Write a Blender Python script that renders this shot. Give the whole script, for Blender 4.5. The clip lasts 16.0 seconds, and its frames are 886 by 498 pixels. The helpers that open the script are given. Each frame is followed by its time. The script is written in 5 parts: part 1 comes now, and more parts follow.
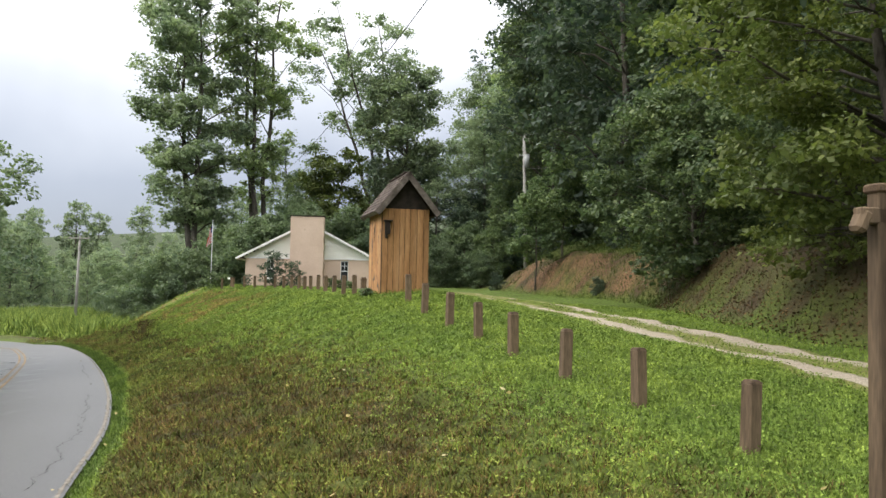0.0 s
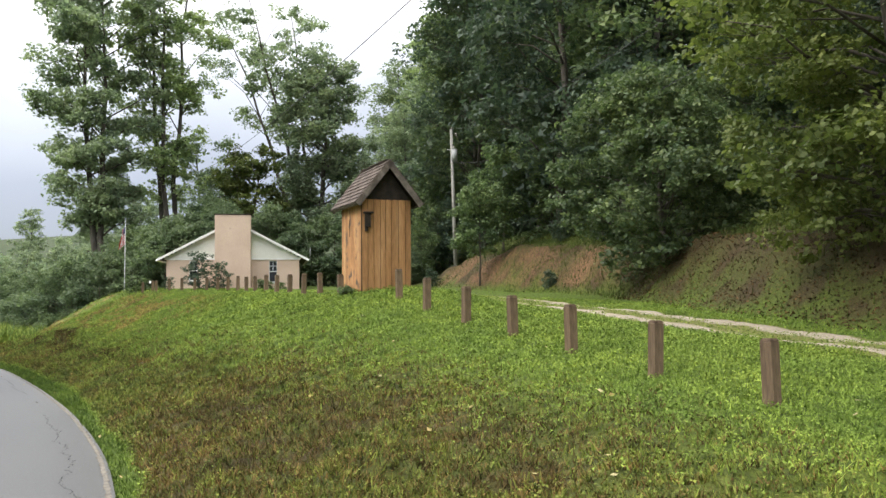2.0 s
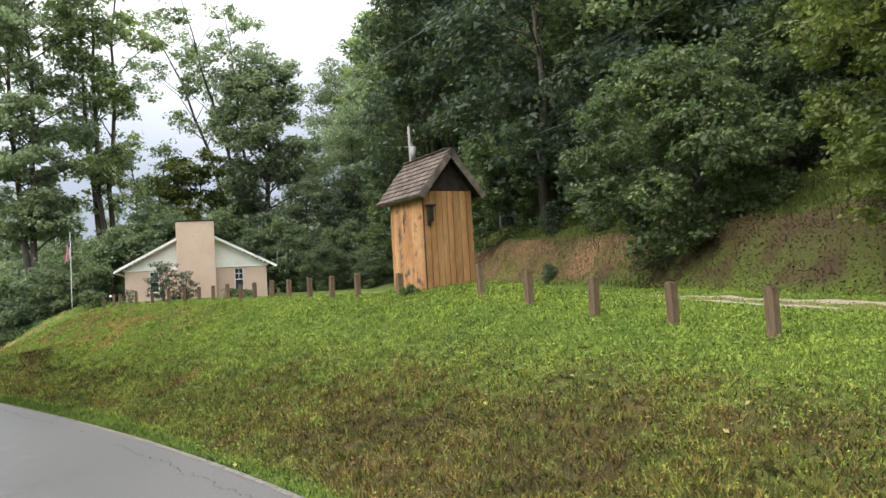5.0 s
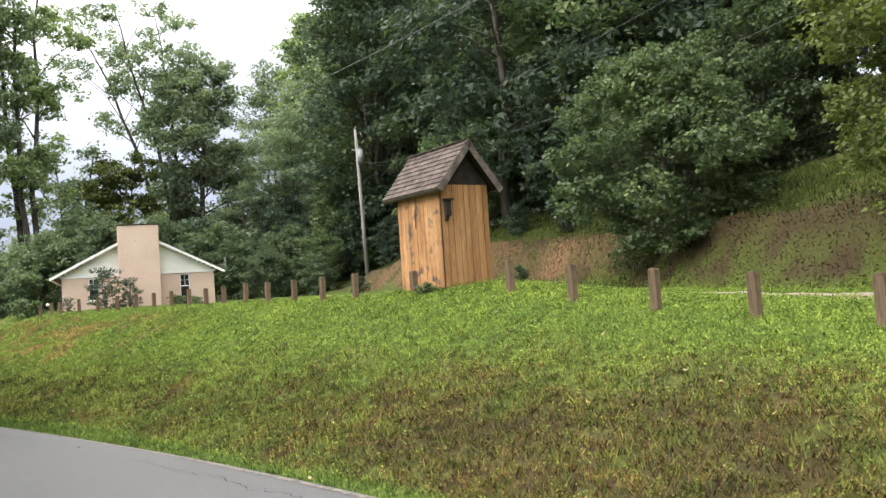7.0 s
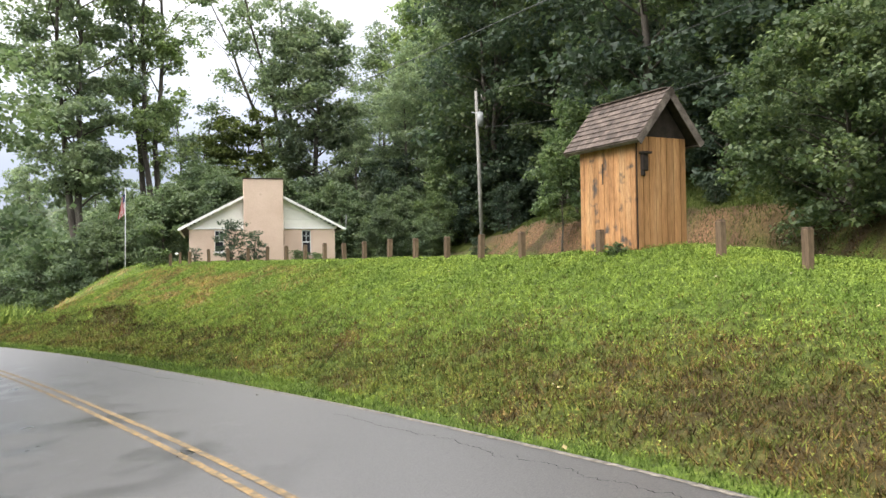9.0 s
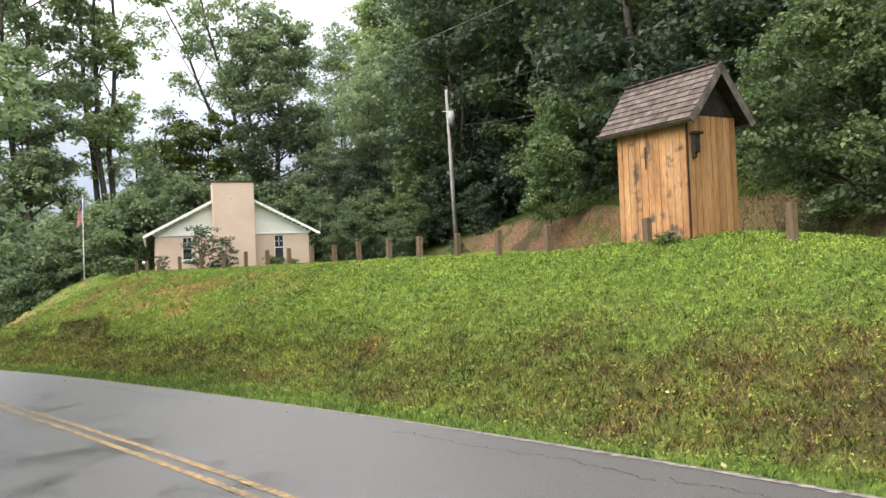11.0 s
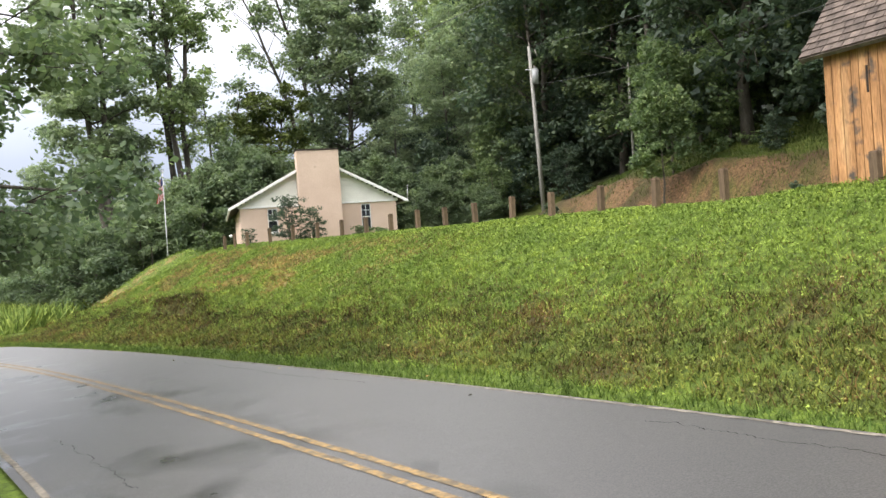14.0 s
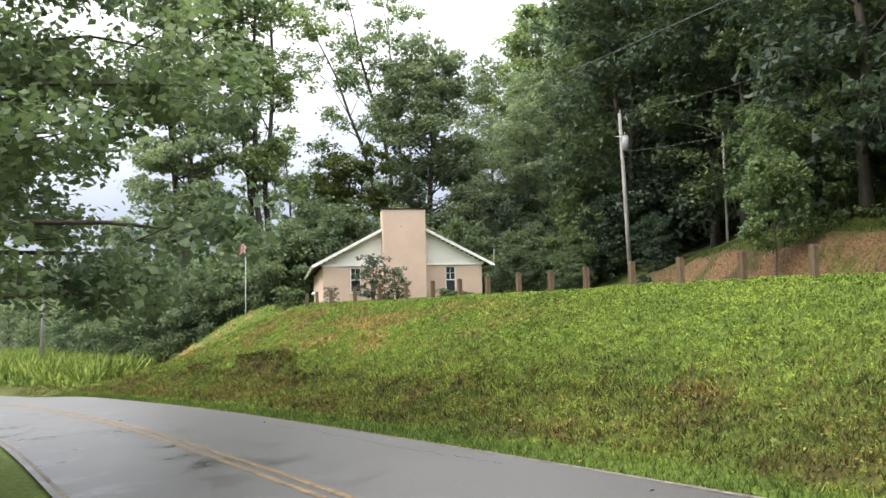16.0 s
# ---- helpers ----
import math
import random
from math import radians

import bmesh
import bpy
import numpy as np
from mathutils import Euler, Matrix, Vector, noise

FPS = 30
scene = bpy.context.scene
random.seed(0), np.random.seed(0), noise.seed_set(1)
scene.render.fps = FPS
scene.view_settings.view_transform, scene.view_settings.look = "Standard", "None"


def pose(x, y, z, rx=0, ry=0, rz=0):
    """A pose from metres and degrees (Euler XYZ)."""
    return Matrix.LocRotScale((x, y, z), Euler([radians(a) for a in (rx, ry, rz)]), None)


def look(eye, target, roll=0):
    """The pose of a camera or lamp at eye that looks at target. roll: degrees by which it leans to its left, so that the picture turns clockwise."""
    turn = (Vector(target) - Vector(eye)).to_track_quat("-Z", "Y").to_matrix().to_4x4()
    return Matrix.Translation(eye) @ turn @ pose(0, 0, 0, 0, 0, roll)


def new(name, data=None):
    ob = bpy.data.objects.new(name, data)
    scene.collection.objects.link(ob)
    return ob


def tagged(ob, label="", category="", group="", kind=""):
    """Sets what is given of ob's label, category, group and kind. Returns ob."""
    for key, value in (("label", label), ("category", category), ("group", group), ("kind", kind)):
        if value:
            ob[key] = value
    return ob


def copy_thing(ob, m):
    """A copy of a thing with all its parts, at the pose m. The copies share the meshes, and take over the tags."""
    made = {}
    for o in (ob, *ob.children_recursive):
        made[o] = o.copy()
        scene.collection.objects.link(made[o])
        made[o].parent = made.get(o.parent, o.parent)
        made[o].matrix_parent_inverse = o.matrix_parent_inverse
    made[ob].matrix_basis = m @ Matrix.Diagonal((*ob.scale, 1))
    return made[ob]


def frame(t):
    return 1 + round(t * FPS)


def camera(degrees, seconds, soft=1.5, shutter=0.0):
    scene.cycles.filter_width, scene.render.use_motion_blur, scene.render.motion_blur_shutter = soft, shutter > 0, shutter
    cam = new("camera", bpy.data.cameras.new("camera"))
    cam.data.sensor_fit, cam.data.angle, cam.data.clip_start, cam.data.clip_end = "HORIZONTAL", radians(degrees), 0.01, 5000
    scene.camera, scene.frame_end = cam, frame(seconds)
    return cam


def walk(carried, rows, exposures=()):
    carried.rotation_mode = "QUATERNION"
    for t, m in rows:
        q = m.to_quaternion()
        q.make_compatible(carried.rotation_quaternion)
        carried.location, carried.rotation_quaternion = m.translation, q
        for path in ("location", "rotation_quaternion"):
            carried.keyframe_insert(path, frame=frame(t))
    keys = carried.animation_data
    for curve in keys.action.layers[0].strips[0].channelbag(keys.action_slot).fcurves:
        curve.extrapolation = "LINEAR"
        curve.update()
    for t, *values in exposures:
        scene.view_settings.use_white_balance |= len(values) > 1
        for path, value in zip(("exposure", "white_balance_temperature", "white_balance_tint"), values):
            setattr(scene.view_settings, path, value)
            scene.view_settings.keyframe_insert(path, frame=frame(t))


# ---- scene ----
# ---------------------------------------------------------------- camera
cam = camera(56.6, 16.0, soft=1.5)
PATH = [
    (0, (3.664, -7.931, 2.415), (3.496, -5.94, 2.505), 1.0),
    (0.5, (3.129, -7.412, 2.362), (3.085, -5.415, 2.456), 0.4),
    (1, (2.564, -7.091, 2.401), (2.61, -5.097, 2.544), -0.3),
    (1.5, (1.963, -6.821, 2.371), (2.062, -4.829, 2.512), -0.2),
    (2, (1.363, -6.504, 2.312), (1.433, -4.507, 2.4), -0.5),
    (2.5, (0.723, -6.254, 2.306), (0.767, -4.255, 2.376), -1.5),
    (3, (0.081, -6.076, 2.315), (0.175, -4.078, 2.358), -2.2),
    (3.5, (-0.547, -5.772, 2.339), (-0.386, -3.78, 2.419), -1.8),
    (6, (-3.411, -4.356, 2.265), (-3.032, -2.394, 2.337), -4.7),
    (6.5, (-3.951, -3.999, 2.25), (-3.492, -2.054, 2.314), -4.2),
    (7, (-4.422, -3.507, 2.205), (-3.959, -1.563, 2.297), -3.8),
    (7.5, (-4.934, -3.263, 2.129), (-4.513, -1.31, 2.211), -3.2),
    (8, (-5.367, -2.68, 2.071), (-5.067, -0.703, 2.127), -1.7),
    (8.5, (-5.824, -2.175, 2.009), (-5.587, -0.19, 2.063), -0.4),
    (9, (-6.267, -1.722, 1.984), (-6.017, 0.262, 2.015), -0.9),
    (9.5, (-6.695, -1.263, 1.956), (-6.417, 0.718, 1.97), -1.6),
    (12, (-8.248, 1.083, 1.779), (-7.857, 3.044, 1.836), -2.3),
    (12.5, (-8.562, 1.493, 1.74), (-8.245, 3.467, 1.784), -2.6),
    (13, (-8.84, 1.99, 1.65), (-8.622, 3.978, 1.679), -2.6),
    (13.5, (-9.022, 2.509, 1.628), (-8.847, 4.501, 1.626), -3.3),
    (14, (-9.254, 3.007, 1.641), (-9.034, 4.995, 1.622), -4.0),
    (14.5, (-9.571, 3.427, 1.647), (-9.323, 5.411, 1.704), -2.5),
    (15, (-9.861, 3.848, 1.644), (-9.634, 5.832, 1.765), -1.5),
    (15.5, (-10.16, 4.255, 1.58), (-10.015, 6.246, 1.711), -1.4),
    (16, (-10.383, 4.806, 1.568), (-10.308, 6.798, 1.721), -1.5),
]
walk(cam, [(t, look(e, g, r)) for t, e, g, r in PATH], [(0, 0.87, 6500, 12), (1, 0.98, 6500, 12), (3.5, 1.0, 6500, 12), (6, 1.08, 6500, 13), (7.2, 1.27, 6500, 14), (12.5, 1.32, 6500, 14), (16, 1.2, 6500, 14)])

# ---------------------------------------------------------------- world and sun
SUN_EL, SUN_AZ = 44, 250          # degrees; azimuth clockwise from +y, towards the sun
world = bpy.data.worlds.new("overcast_sky")
scene.world = world
world.use_nodes = True
wn, wl = world.node_tree.nodes, world.node_tree.links
wn.clear()
w_out = wn.new("ShaderNodeOutputWorld")
w_bg = wn.new("ShaderNodeBackground")
w_sky = wn.new("ShaderNodeTexSky")
w_sky.sky_type = 'NISHITA'
w_sky.sun_disc = False
w_sky.sun_elevation = radians(SUN_EL)
w_sky.sun_rotation = radians(SUN_AZ)
w_co = wn.new("ShaderNodeTexCoord")
w_sep = wn.new("ShaderNodeSeparateXYZ")
w_noise = wn.new("ShaderNodeTexNoise")
w_noise.inputs["Scale"].default_value = 2.2
w_noise.inputs["Detail"].default_value = 5
w_add = wn.new("ShaderNodeMath"); w_add.operation = 'MULTIPLY_ADD'
w_add.inputs[1].default_value = 0.30
w_ramp = wn.new("ShaderNodeValToRGB")
cr = w_ramp.color_ramp
cr.elements[0].position, cr.elements[0].color = 0.15, (1.5, 1.7, 2.15, 1)
cr.elements[1].position, cr.elements[1].color = 0.95, (17.0, 17.0, 16.8, 1)
for p_, c_ in ((0.27, (2.4, 2.6, 3.05)), (0.37, (4.1, 4.3, 4.6)), (0.50, (7.8, 7.9, 8.1)), (0.66, (13.0, 13.1, 13.2))):
    cr.elements.new(p_).color = (*c_, 1)
w_mix = wn.new("ShaderNodeMixRGB")
w_mix.inputs["Fac"].default_value = 0.88
wl.new(w_co.outputs["Generated"], w_sep.inputs[0])
wl.new(w_co.outputs["Generated"], w_noise.inputs["Vector"])
wl.new(w_noise.outputs["Fac"], w_add.inputs[0])
wl.new(w_sep.outputs["Z"], w_add.inputs[2])
wl.new(w_add.outputs[0], w_ramp.inputs["Fac"])
wl.new(w_sky.outputs["Color"], w_mix.inputs[1])
wl.new(w_ramp.outputs["Color"], w_mix.inputs[2])
wl.new(w_mix.outputs["Color"], w_bg.inputs["Color"])
w_bg.inputs["Strength"].default_value = 0.125
wl.new(w_bg.outputs[0], w_out.inputs[0])

sun = new("sun", bpy.data.lights.new("sun", 'SUN'))
sun.data.energy, sun.data.angle, sun.data.color = 1.2, radians(18), (1.0, 0.95, 0.86)
_az, _el = radians(SUN_AZ), radians(SUN_EL)
sun.matrix_world = look((0, 0, 60), Vector((0, 0, 60)) - Vector((math.sin(_az) * math.cos(_el), math.cos(_az) * math.cos(_el), math.sin(_el))))


# ---------------------------------------------------------------- small helpers
def smooth(a, b, v):
    k = np.clip((np.asarray(v, float) - a) / (b - a), 0, 1)
    return k * k * (3 - 2 * k)


def mesh_of(name, verts, faces, mat=None, shade=False):
    me = bpy.data.meshes.new(name)
    me.from_pydata([tuple(v) for v in verts], [], [tuple(f) for f in faces])
    if mat:
        me.materials.append(mat)
    if shade:
        me.polygons.foreach_set("use_smooth", [True] * len(me.polygons))
    me.update()
    return me


def bulk_mesh(name, verts, k, mat, smooth_on=False):
    """A mesh of many separate faces of k corners each, from an array of corners."""
    n = len(verts) // k
    me = bpy.data.meshes.new(name)
    me.vertices.add(len(verts))
    me.vertices.foreach_set("co", np.asarray(verts, np.float32).ravel())
    me.loops.add(n * k)
    me.loops.foreach_set("vertex_index", np.arange(n * k, dtype=np.int32))
    me.polygons.add(n)
    me.polygons.foreach_set("loop_start", np.arange(0, n * k, k, dtype=np.int32))
    me.polygons.foreach_set("loop_total", np.full(n, k, np.int32))
    me.materials.append(mat)
    me.update(calc_edges=True)
    return me


def part(name, bm, material, parent, label=""):
    me = bpy.data.meshes.new(name)
    bm.to_mesh(me)
    bm.free()
    if material:
        me.materials.append(material)
    ob = new(name, me)
    ob.parent = parent
    if label:
        ob["label"] = label
    return ob


def part_me(name, me, parent, label=""):
    ob = new(name, me)
    ob.parent = parent
    if label:
        ob["label"] = label
    return ob


def box(bm, size, m, bevel=0.0):
    """A box of that size centred at the pose m, its edges rounded a little."""
    r = bmesh.ops.create_cube(bm, size=1.0, matrix=m @ Matrix.Diagonal((*size, 1)))
    if bevel:
        es = list({e for v in r["verts"] for e in v.link_edges})
        bmesh.ops.bevel(bm, geom=es, offset=bevel, segments=1, affect='EDGES')
    return bm


def bx(size, m, bevel=0.0):
    return box(bmesh.new(), size, m, bevel)


def tube(pts, radii, sides=8):
    """Verts and faces of a tube through the points, closed at both ends."""
    pts = [Vector(p) for p in pts]
    vs, fs = [], []
    for i, p in enumerate(pts):
        d = (pts[min(i + 1, len(pts) - 1)] - pts[max(i - 1, 0)]).normalized()
        a = d.orthogonal().normalized() if abs(d.z) > 0.9 else d.cross(Vector((0, 0, 1))).normalized()
        b = d.cross(a)
        for j in range(sides):
            w = 2 * math.pi * j / sides
            vs.append(p + (a * math.cos(w) + b * math.sin(w)) * radii[i])
    for i in range(len(pts) - 1):
        for j in range(sides):
            k = (j + 1) % sides
            fs.append((i * sides + j, i * sides + k, (i + 1) * sides + k, (i + 1) * sides + j))
    fs.append(tuple(range(sides))[::-1])
    fs.append(tuple(range((len(pts) - 1) * sides, len(pts) * sides)))
    return vs, fs


def thing(name, m, label, category, group="", kind=""):
    ob = new(name)
    ob.matrix_world = m
    return tagged(ob, label, category, group, kind)


# ---------------------------------------------------------------- materials
def mat_new(name, rough=0.8, spec=0.3):
    m = bpy.data.materials.new(name)
    m.use_nodes = True
    b = m.node_tree.nodes["Principled BSDF"]
    b.inputs["Roughness"].default_value = rough
    b.inputs["Specular IOR Level"].default_value = spec
    return m, m.node_tree.nodes, m.node_tree.links, b


def noise_node(n, l, scale, detail=4, vec=None, stretch=None, space="Object"):
    tx = n.new("ShaderNodeTexNoise")
    tx.inputs["Scale"].default_value = scale
    tx.inputs["Detail"].default_value = detail
    if vec is None:
        co = n.new("ShaderNodeTexCoord")
        vec = co.outputs[space]
    if stretch:
        mp = n.new("ShaderNodeMapping")
        mp.inputs["Scale"].default_value = stretch
        l.new(vec, mp.inputs["Vector"])
        vec = mp.outputs[0]
    l.new(vec, tx.inputs["Vector"])
    return tx


def ramp(n, l, src, stops):
    r = n.new("ShaderNodeValToRGB")
    els = r.color_ramp.elements
    els[0].position, els[0].color = stops[0][0], (*stops[0][1], 1)
    els[1].position, els[1].color = stops[-1][0], (*stops[-1][1], 1)
    for p, c in stops[1:-1]:
        els.new(p).color = (*c, 1)
    l.new(src, r.inputs["Fac"])
    return r.outputs["Color"]


def mix(n, l, fac, a, b, mode='MIX'):
    m = n.new("ShaderNodeMixRGB")
    m.blend_type = mode
    for k, v in ((0, fac), (1, a), (2, b)):
        if isinstance(v, (int, float)):
            m.inputs[k].default_value = v
        elif isinstance(v, tuple):
            m.inputs[k].default_value = (*v, 1)
        else:
            l.new(v, m.inputs[k])
    return m.outputs[0]


def math_node(n, l, op, a, b=None):
    m = n.new("ShaderNodeMath")
    m.operation = op
    for k, v in ((0, a), (1, b)):
        if v is None:
            continue
        if isinstance(v, (int, float)):
            m.inputs[k].default_value = v
        else:
            l.new(v, m.inputs[k])
    return m.outputs[0]


def bump(n, l, bsdf, src, strength, dist):
    b = n.new("ShaderNodeBump")
    b.inputs["Strength"].default_value = strength
    b.inputs["Distance"].default_value = dist
    l.new(src, b.inputs["Height"])
    l.new(b.outputs[0], bsdf.inputs["Normal"])


def attr(n, name):
    a = n.new("ShaderNodeAttribute")
    a.attribute_name = name
    return a.outputs["Fac"]


def surface(name, stops, scale=8, rough=0.8, spec=0.3, stretch=None, fine=60, fine_amt=0.25, bump_amt=0.3, bump_d=0.01, island=0.0, obj=0.0, stain=None):
    """A general surface: a colour ramp over noise, a finer grain, per-piece variation, stains and relief."""
    m, n, l, b = mat_new(name, rough, spec)
    t1 = noise_node(n, l, scale, 5, None, stretch)
    col = ramp(n, l, t1.outputs["Fac"], stops)
    t2 = noise_node(n, l, fine, 3, None, stretch)
    g = ramp(n, l, t2.outputs["Fac"], [(0.3, (1 - fine_amt,) * 3), (0.7, (1 + fine_amt * 0.4,) * 3)])
    col = mix(n, l, 1.0, col, g, 'MULTIPLY')
    if stain:
        t3 = noise_node(n, l, stain[0], 6)
        f = ramp(n, l, t3.outputs["Fac"], [(stain[1], (0, 0, 0)), (stain[1] + 0.12, (1, 1, 1))])
        col = mix(n, l, f, col, stain[2])
    if island:
        ge = n.new("ShaderNodeNewGeometry")
        v = math_node(n, l, 'MULTIPLY_ADD', ge.outputs["Random Per Island"], 2 * island)
        v.node.inputs[2].default_value = 1 - island
        col = mix(n, l, 1.0, col, v, 'MULTIPLY')
    if obj:
        oi = n.new("ShaderNodeObjectInfo")
        v = math_node(n, l, 'MULTIPLY_ADD', oi.outputs["Random"], 2 * obj)
        v.node.inputs[2].default_value = 1 - obj
        col = mix(n, l, 1.0, col, v, 'MULTIPLY')
    l.new(col, b.inputs["Base Color"])
    h = mix(n, l, 0.5, t1.outputs["Fac"], t2.outputs["Fac"])
    bump(n, l, b, h, bump_amt, bump_d)
    return m


def leaf_mat(name, lo, hi, trans=0.35, obj=0.2):
    m, n, l, b = mat_new(name, 0.55, 0.35)
    ge = n.new("ShaderNodeNewGeometry")
    col = ramp(n, l, ge.outputs["Random Per Island"], [(0.0, lo), (0.75, tuple((a + c) / 2 for a, c in zip(lo, hi))), (1.0, hi)])
    oi = n.new("ShaderNodeObjectInfo")
    v = math_node(n, l, 'MULTIPLY_ADD', oi.outputs["Random"], 2 * obj)
    v.node.inputs[2].default_value = 1 - obj
    col = mix(n, l, 1.0, col, v, 'MULTIPLY')
    big = noise_node(n, l, 0.35, 2)
    col = mix(n, l, 1.0, col, ramp(n, l, big.outputs["Fac"], [(0.3, (0.72, 0.78, 0.8)), (0.7, (1.25, 1.2, 1.0))]), 'MULTIPLY')
    l.new(col, b.inputs["Base Color"])
    tr = n.new("ShaderNodeBsdfTranslucent")
    l.new(mix(n, l, 1.0, col, (1.08, 1.18, 0.88), 'MULTIPLY'), tr.inputs["Color"])
    ms = n.new("ShaderNodeMixShader")
    ms.inputs[0].default_value = trans
    l.new(b.outputs[0], ms.inputs[1])
    l.new(tr.outputs[0], ms.inputs[2])
    l.new(ms.outputs[0], n["Material Output"].inputs["Surface"])
    return m


M_BARK = surface("bark_grey", [(0.3, (0.045, 0.038, 0.03)), (0.7, (0.14, 0.125, 0.105))], 2.5, 0.9, 0.2, (1, 1, 0.25), 25, 0.4, 0.8, 0.05)
M_LEAF = leaf_mat("leaves_green", (0.08, 0.12, 0.06), (0.19, 0.245, 0.11), 0.46, 0.22)
M_LEAF_LIGHT = leaf_mat("leaves_light_green", (0.07, 0.096, 0.026), (0.18, 0.21, 0.064), 0.42, 0.12)
M_LEAF_DARK = leaf_mat("leaves_dark_green", (0.042, 0.069, 0.053), (0.112, 0.15, 0.098), 0.42, 0.25)
M_LEAF_MID = leaf_mat("leaves_mid_green", (0.056, 0.088, 0.048), (0.17, 0.212, 0.094), 0.42, 0.15)
# haze is greyed into this colour, and partly into M_LEAF and M_LEAF_DARK
M_LEAF_THICK = leaf_mat("leaves_thicket_green", (0.08, 0.116, 0.07), (0.17, 0.22, 0.115), 0.44, 0.2)
# two paler leaf colours for far trees, distance haze mixed into them
M_LEAF_HAZE = leaf_mat("leaves_green_with_haze", (0.15, 0.192, 0.135), (0.285, 0.342, 0.222), 0.52, 0.13)
M_LEAF_YELLOW_HAZE = leaf_mat("leaves_yellow_green_with_haze", (0.2, 0.26, 0.135), (0.35, 0.42, 0.21), 0.52, 0.1)
M_POST = surface("weathered_brown_post", [(0.3, (0.072, 0.049, 0.03)), (0.7, (0.185, 0.13, 0.08))], 6, 0.85, 0.25, (1, 1, 0.12), 60, 0.35, 0.5, 0.01, obj=0.2)
M_POST_TOP = surface("weathered_post_end_grain", [(0.3, (0.05, 0.032, 0.02)), (0.7, (0.13, 0.09, 0.055))], 18, 0.9, 0.2, None, 90, 0.4, 0.5, 0.006, obj=0.2)
M_BOARD_OLD = surface("weathered_orange_board", [(0.25, (0.2, 0.1, 0.045)), (0.5, (0.40, 0.21, 0.09)), (0.8, (0.48, 0.3, 0.15))], 3.0, 0.8, 0.2, (1, 1, 0.15), 40, 0.35, 0.5, 0.008, obj=0.16, stain=(3.2, 0.565, (0.075, 0.062, 0.052)))
M_BOARD = surface("orange_stained_board", [(0.25, (0.24, 0.115, 0.045)), (0.55, (0.37, 0.195, 0.08)), (0.8, (0.44, 0.255, 0.12))], 3.2, 0.75, 0.25, (1, 1, 0.1), 40, 0.3, 0.4, 0.006, obj=0.14)
M_SHINGLE = surface("brown_asphalt_shingle", [(0.3, (0.066, 0.052, 0.044)), (0.7, (0.145, 0.114, 0.094))], 5, 0.9, 0.2, None, 160, 0.4, 0.5, 0.004, obj=0.28)
M_TRIM = surface("weathered_grey_trim", [(0.3, (0.075, 0.06, 0.048)), (0.7, (0.19, 0.16, 0.135))], 5, 0.85, 0.25, (1, 1, 1), 50, 0.4, 0.4, 0.006)
M_DARK = surface("dark_wood_and_shade", [(0.3, (0.018, 0.014, 0.011)), (0.7, (0.045, 0.034, 0.027))], 6, 0.85, 0.2, None, 60, 0.3, 0.3, 0.005)
M_STUCCO = surface("pink_beige_stucco", [(0.3, (0.52, 0.39, 0.305)), (0.7, (0.61, 0.47, 0.375))], 0.8, 0.9, 0.2, None, 35, 0.12, 0.35, 0.008, stain=(1.6, 0.66, (0.36, 0.27, 0.21)))
M_SIDING = surface("off_white_siding", [(0.3, (0.68, 0.67, 0.60)), (0.7, (0.78, 0.77, 0.70))], 1.4, 0.6, 0.3, None, 40, 0.1, 0.1, 0.003)
M_FASCIA = surface("white_painted_fascia", [(0.3, (0.66, 0.66, 0.63)), (0.7, (0.78, 0.78, 0.75))], 3, 0.5, 0.35, None, 40, 0.08, 0.1, 0.002)
M_ROOF = surface("grey_brown_roofing", [(0.3, (0.07, 0.062, 0.055)), (0.7, (0.13, 0.115, 0.105))], 2, 0.9, 0.2, None, 60, 0.3, 0.4, 0.005)
M_CONC = surface("weathered_concrete", [(0.3, (0.22, 0.2, 0.175)), (0.7, (0.36, 0.33, 0.3))], 6, 0.9, 0.2, None, 60, 0.25, 0.4, 0.004)
M_METAL = surface("galvanised_metal", [(0.3, (0.36, 0.37, 0.38)), (0.7, (0.52, 0.53, 0.54))], 6, 0.45, 0.5, None, 60, 0.1, 0.05, 0.002)
M_GLASS, _n, _l, _b = mat_new("dark_window_glass", 0.08, 0.6)
_b.inputs["Base Color"].default_value = (0.012, 0.014, 0.016, 1)


# ---------------------------------------------------------------- the lie of the land
EDGE_PTS = [(60, -95), (30, -52), (13.5, -27), (5.2, -14), (1.2, -5), (-1.1, 0.55), (-2.9, 5), (-5.0, 9.4), (-7.2, 13.6), (-10.8, 20.1), (-16.0, 29),
            (-21.8, 38), (-27.0, 45), (-34.5, 51), (-48, 55.5), (-75, 58), (-140, 58)]
TOE_PTS = [(70, -75), (34, -34), (15.5, -8), (10.9, 3), (9.6, 8), (9.0, 13), (8.8, 20), (8.9, 26), (7.7, 32), (4.7, 38), (2.8, 46), (1.8, 55), (-1, 68), (-10, 86), (-30, 118), (-80, 165), (-200, 220)]
ROAD_W = 5.5


def curve_pts(pts, per=14):
    p = [np.array(q, float) for q in pts]
    p = [2 * p[0] - p[1]] + p + [2 * p[-1] - p[-2]]
    out = []
    for i in range(1, len(p) - 2):
        for k in range(per):
            t = k / per
            out.append(0.5 * ((2 * p[i]) + (p[i + 1] - p[i - 1]) * t + (2 * p[i - 1] - 5 * p[i] + 4 * p[i + 1] - p[i + 2]) * t * t
                              + (3 * p[i] - p[i - 1] - 3 * p[i + 1] + p[i + 2]) * t ** 3))
    out.append(p[-2])
    return np.array(out)


